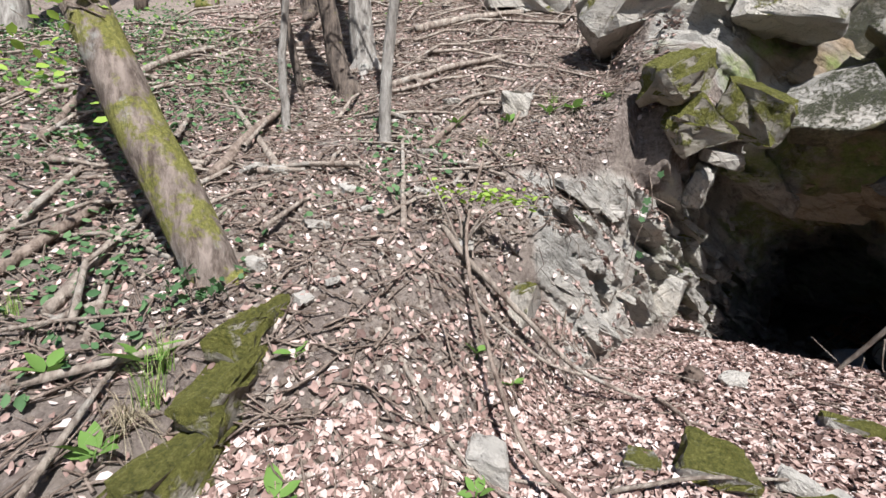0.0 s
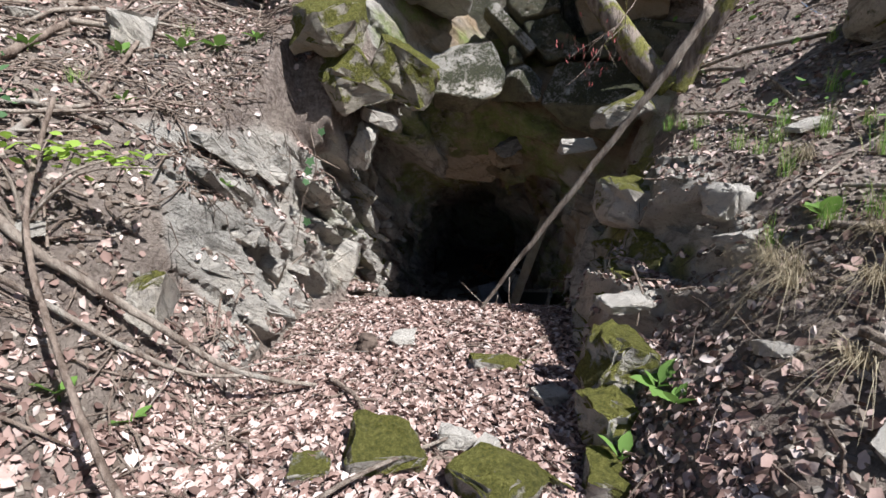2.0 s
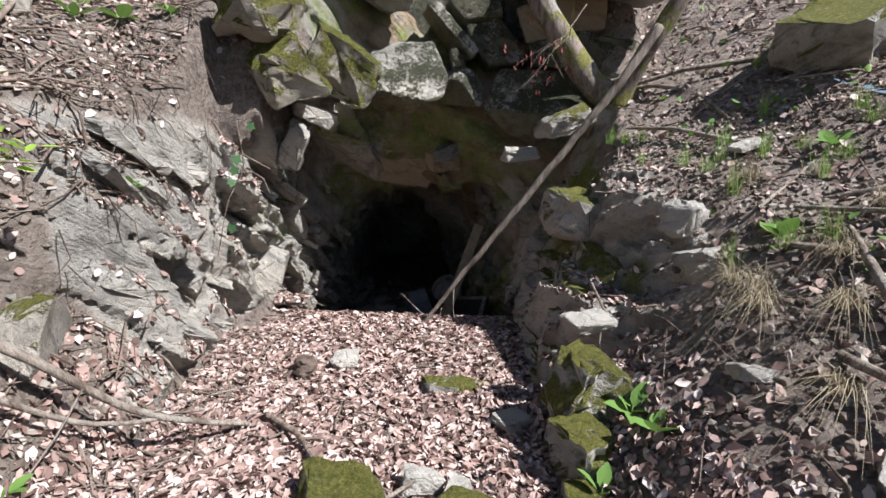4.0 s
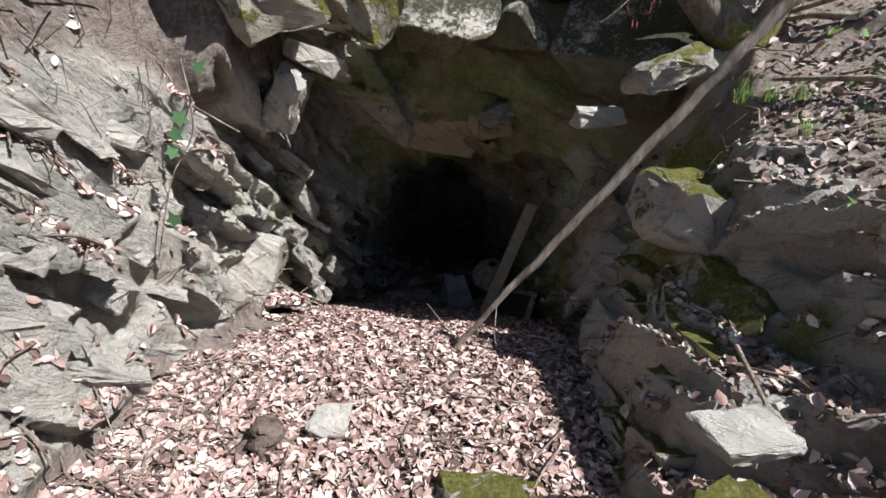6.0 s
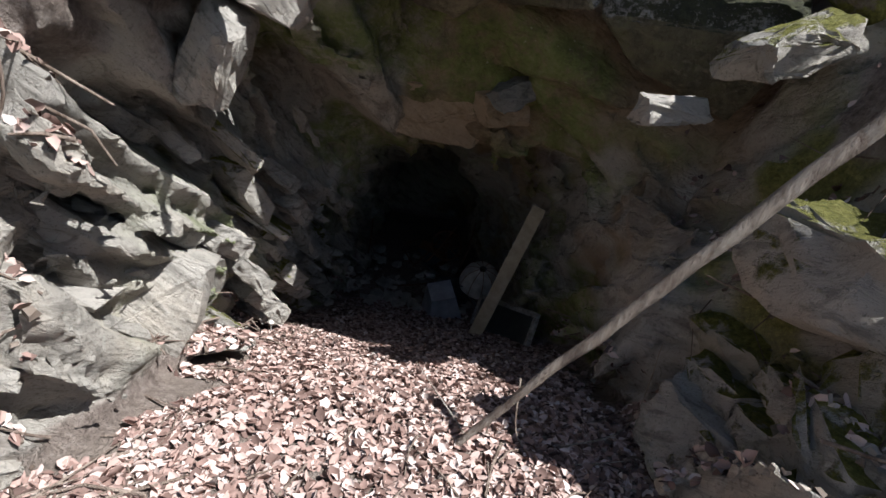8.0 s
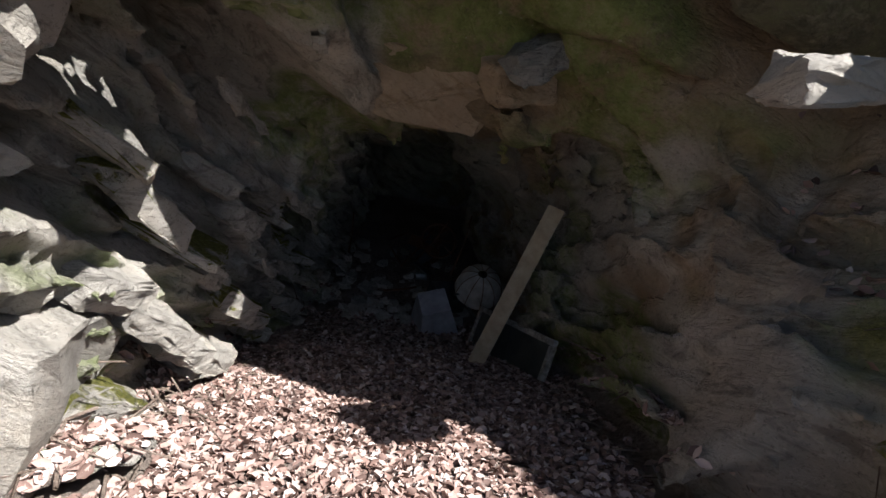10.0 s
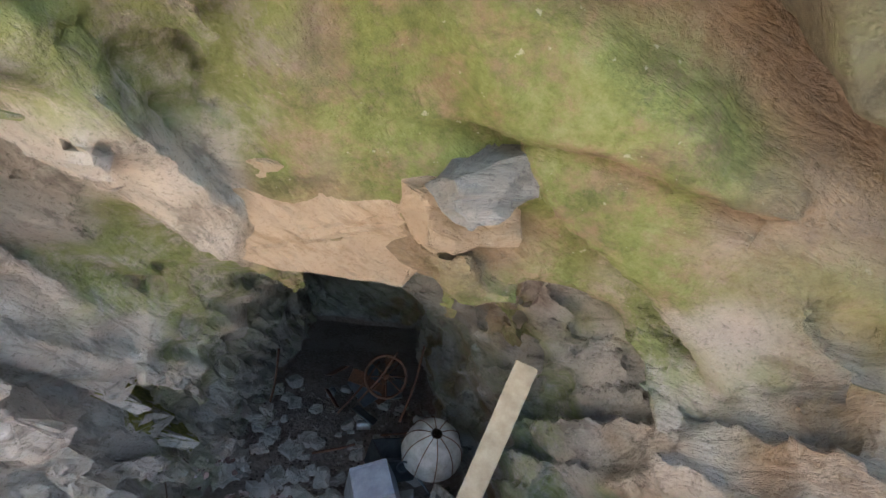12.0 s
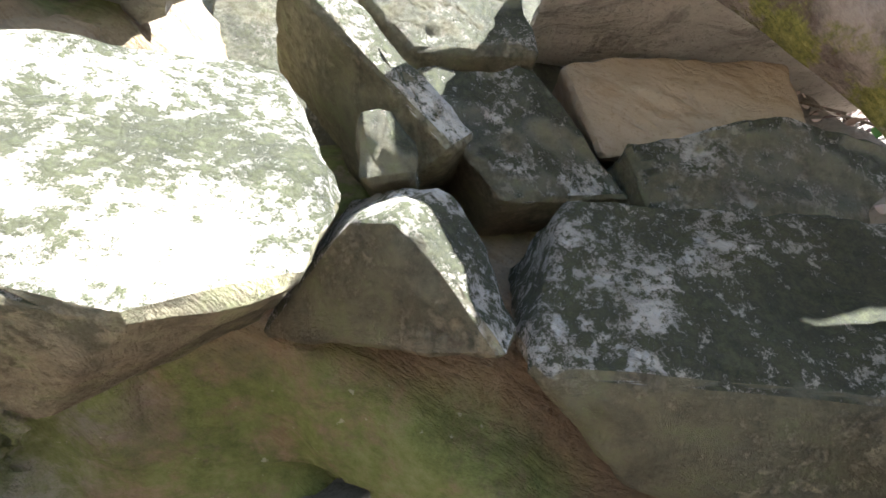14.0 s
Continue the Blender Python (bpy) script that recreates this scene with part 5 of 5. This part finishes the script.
# tapered planter of flat staves, lying tipped
planter = empty("planter", (-0.12, 8.42, -1.24), "tipped grey planter of flat staves", "planter")
planter.matrix_world = pose(-0.13, 8.36, -1.09, 24, -14, 12) @ Matrix.Diagonal((1.28, 1.28, 1.28, 1))
for k in range(4):
    for j in range(3):
        bm = bmesh.new()
        w0, w1 = 0.115, 0.075
        c0, c1 = (j - 1) * w0, (j - 1) * w1
        h = 0.36
        ring = [bm.verts.new(p) for p in ((c0 - w0 * 0.48, -0.175, -h / 2), (c0 + w0 * 0.48, -0.175, -h / 2), (c1 + w1 * 0.48, -0.115, h / 2), (c1 - w1 * 0.48, -0.115, h / 2))]
        back = [bm.verts.new(v.co + Vector((0, 0.014, 0))) for v in ring]
        bm.faces.new(ring)
        bm.faces.new(back[::-1])
        for q in range(4):
            bm.faces.new((ring[q], back[q], back[(q + 1) % 4], ring[(q + 1) % 4]))
        bmesh.ops.transform(bm, matrix=pose(0, 0, 0, 0, 0, 90 * k), verts=bm.verts)
        bmesh.ops.recalc_face_normals(bm, faces=bm.faces)
        part("stave", bm, ZINC, planter, flat=True)
part("base", slab((0.21, 0.21, 0.014), pose(0, 0, 0.17)), ZINC, planter, flat=True)

shade = empty("lampshade", (0.34, 8.72, -0.98), "collapsed pale lampshade with wire ribs", "lampshade")
shade.matrix_world = pose(0.34, 8.72, -0.86, 28, -10, 20)
bm = bmesh.new()
rings = []
for i in range(7):
    t = i / 6
    rad, z = 0.05 + 0.22 * math.sin(t * 1.45), 0.22 - 0.30 * t * t
    rings.append([bm.verts.new((rad * math.cos(a * 0.2618) * (1 + 0.02 * math.sin(a * 2.1)), rad * math.sin(a * 0.2618), z)) for a in range(24)])
for a, b in zip(rings, rings[1:]):
    for j in range(24):
        bm.faces.new((a[j], b[j], b[(j + 1) % 24], a[(j + 1) % 24]))
part("cover", bm, CLOTH, shade, "stained parchment cover")
for k in range(10):
    a = k * 0.628
    part("rib", tube([((0.055 + 0.22 * math.sin(t * 1.45)) * math.cos(a) * 1.01, (0.055 + 0.22 * math.sin(t * 1.45)) * math.sin(a) * 1.01, 0.222 - 0.30 * t * t) for t in (0, 0.33, 0.66, 1)], 0.004, 0.004, 5, 0.0, k, 4), RUST, shade)

crate = empty("plastic_crate", (-0.02, 9.0, -1.4), "dark broken plastic crate", "crate")
crate.matrix_world = pose(0.02, 9.0, -1.18, 10, 8, 25)
part("base", slab((0.4, 0.3, 0.02), pose(0, 0, -0.12)), PLASTIC, crate, flat=True)
for sx, sy, w, d in ((0, -0.14, 0.4, 0.02), (0, 0.14, 0.4, 0.02), (-0.19, 0, 0.02, 0.26), (0.19, 0, 0.02, 0.26)):
    part("side", slab((w, d, 0.24), pose(sx, sy, 0)), PLASTIC, crate, flat=True)
iron = empty("scroll_iron", (0.1, 8.6, -1.0), "curled dark wrought-iron scroll", "iron scrap")
part("scroll", tube([(0.07 * math.cos(t * 0.7) * (1 - t * 0.06), 0.02 * t * 0.1, 0.07 * math.sin(t * 0.7) * (1 - t * 0.06)) for t in range(10)] , 0.009, 0.008, 6, 0.02, 2, 4), PLASTIC, iron)
part("bar", tube([(0.07, 0, 0), (0.2, -0.08, -0.12), (0.36, -0.2, -0.3)], 0.010, 0.010, 6, 0.05, 3, 4), PLASTIC, iron)
for i, (a, b) in enumerate((((-0.75, 9.25, -1.33), (-0.35, 9.4, -1.3)), ((-0.1, 9.6, -1.3), (0.3, 9.3, -1.05)), ((-0.6, 10.0, -1.3), (-0.2, 10.6, -0.9)), ((0.1, 9.9, -1.3), (0.3, 10.2, -0.5)), ((-0.4, 10.3, -1.3), (0.0, 10.2, -0.6)), ((-1.35, 9.8, -1.35), (-1.3, 10.0, -0.6)))):
    bar = part("rusty_bar", tube([a, ((a[0] + b[0]) / 2 + 0.03, (a[1] + b[1]) / 2, (a[2] + b[2]) / 2), b], 0.014, 0.012, 6, 0.05, i, 4), RUST)
    tagged(bar, "rusty iron bar among the rubble", "iron bar", "rusty bars")
wheel = empty("wheel", (-0.1, 10.4, -0.9), "old rusty spoked wheel on the scrap heap", "wheel")
wheel.matrix_world = pose(-0.1, 10.35, -0.98, 55, 0, 10)
part("rim", tube([(0.25 * math.cos(t * 0.5236), 0.25 * math.sin(t * 0.5236), 0) for t in range(13)], 0.018, 0.018, 7, 0.0, 1, 3), RUST, wheel)
part("hub", tube([(0, 0, -0.04), (0, 0, 0.04)], 0.035, 0.035, 10, 0.0, 1, 2), RUST, wheel)
for k in range(8):
    part("spoke", tube([(0.03 * math.cos(k * 0.785), 0.03 * math.sin(k * 0.785), 0), (0.245 * math.cos(k * 0.785), 0.245 * math.sin(k * 0.785), 0)], 0.008, 0.008, 5, 0.0, k, 2), RUST, wheel)
for i, (x, y, h) in enumerate(((-0.75, 10.6, 0.25), (0.35, 10.1, 0.5), (-0.3, 9.9, 0.1))):
    can = empty("tin_can", over(x, y, 0), "dented empty tin can", "can", "tin cans")
    can.matrix_world = pose(x, y, over(x, y).z + 0.07, 80, 20 * i, 40 * i)
    part("body", tube([(0, 0, -0.07), (0, 0, 0), (0, 0, 0.07)], 0.05, 0.05, 14, 0.05, i, 3), TIN, can)
    part("lid", tube([(0, 0, 0.07), (0, 0, 0.076)], 0.052, 0.052, 14, 0.0, i, 1), TIN, can)
for i in range(95):
    r = random.Random(300 + i)
    x, y = r.uniform(-1.45, 0.3), r.uniform(8.35, 10.9)
    if i < 40:
        x, y = r.uniform(-1.4, -0.4), r.uniform(8.35, 9.6)
    s = r.uniform(0.05, 0.16) * (1 if i % 9 else 1.5)
    put_rock("rubble_stone", over(x, y, s * 0.2), (s * 1.2, s, s * 0.65), (r.uniform(-25, 25), r.uniform(-25, 25), r.uniform(0, 180)), PALE_STONE if i % 3 else STONE, 310 + i,
             "pale broken stone on the adit floor", "stone", "rubble stones")
for i in range(10):
    r = random.Random(500 + i)
    x, y = r.uniform(-0.9, 0.3), r.uniform(9.7, 11.0)
    ob = part("scrap_plate", slab((r.uniform(0.2, 0.45), r.uniform(0.12, 0.3), 0.012)), RUST if i % 2 else PLASTIC, flat=True)
    ob.matrix_world = pose(x, y, over(x, y).z + 0.12 + 0.06 * i * 0.5, r.uniform(-50, 50), r.uniform(-40, 40), r.uniform(0, 180))
    tagged(ob, "bent scrap plate on the rubbish heap", "scrap", "scrap plates")
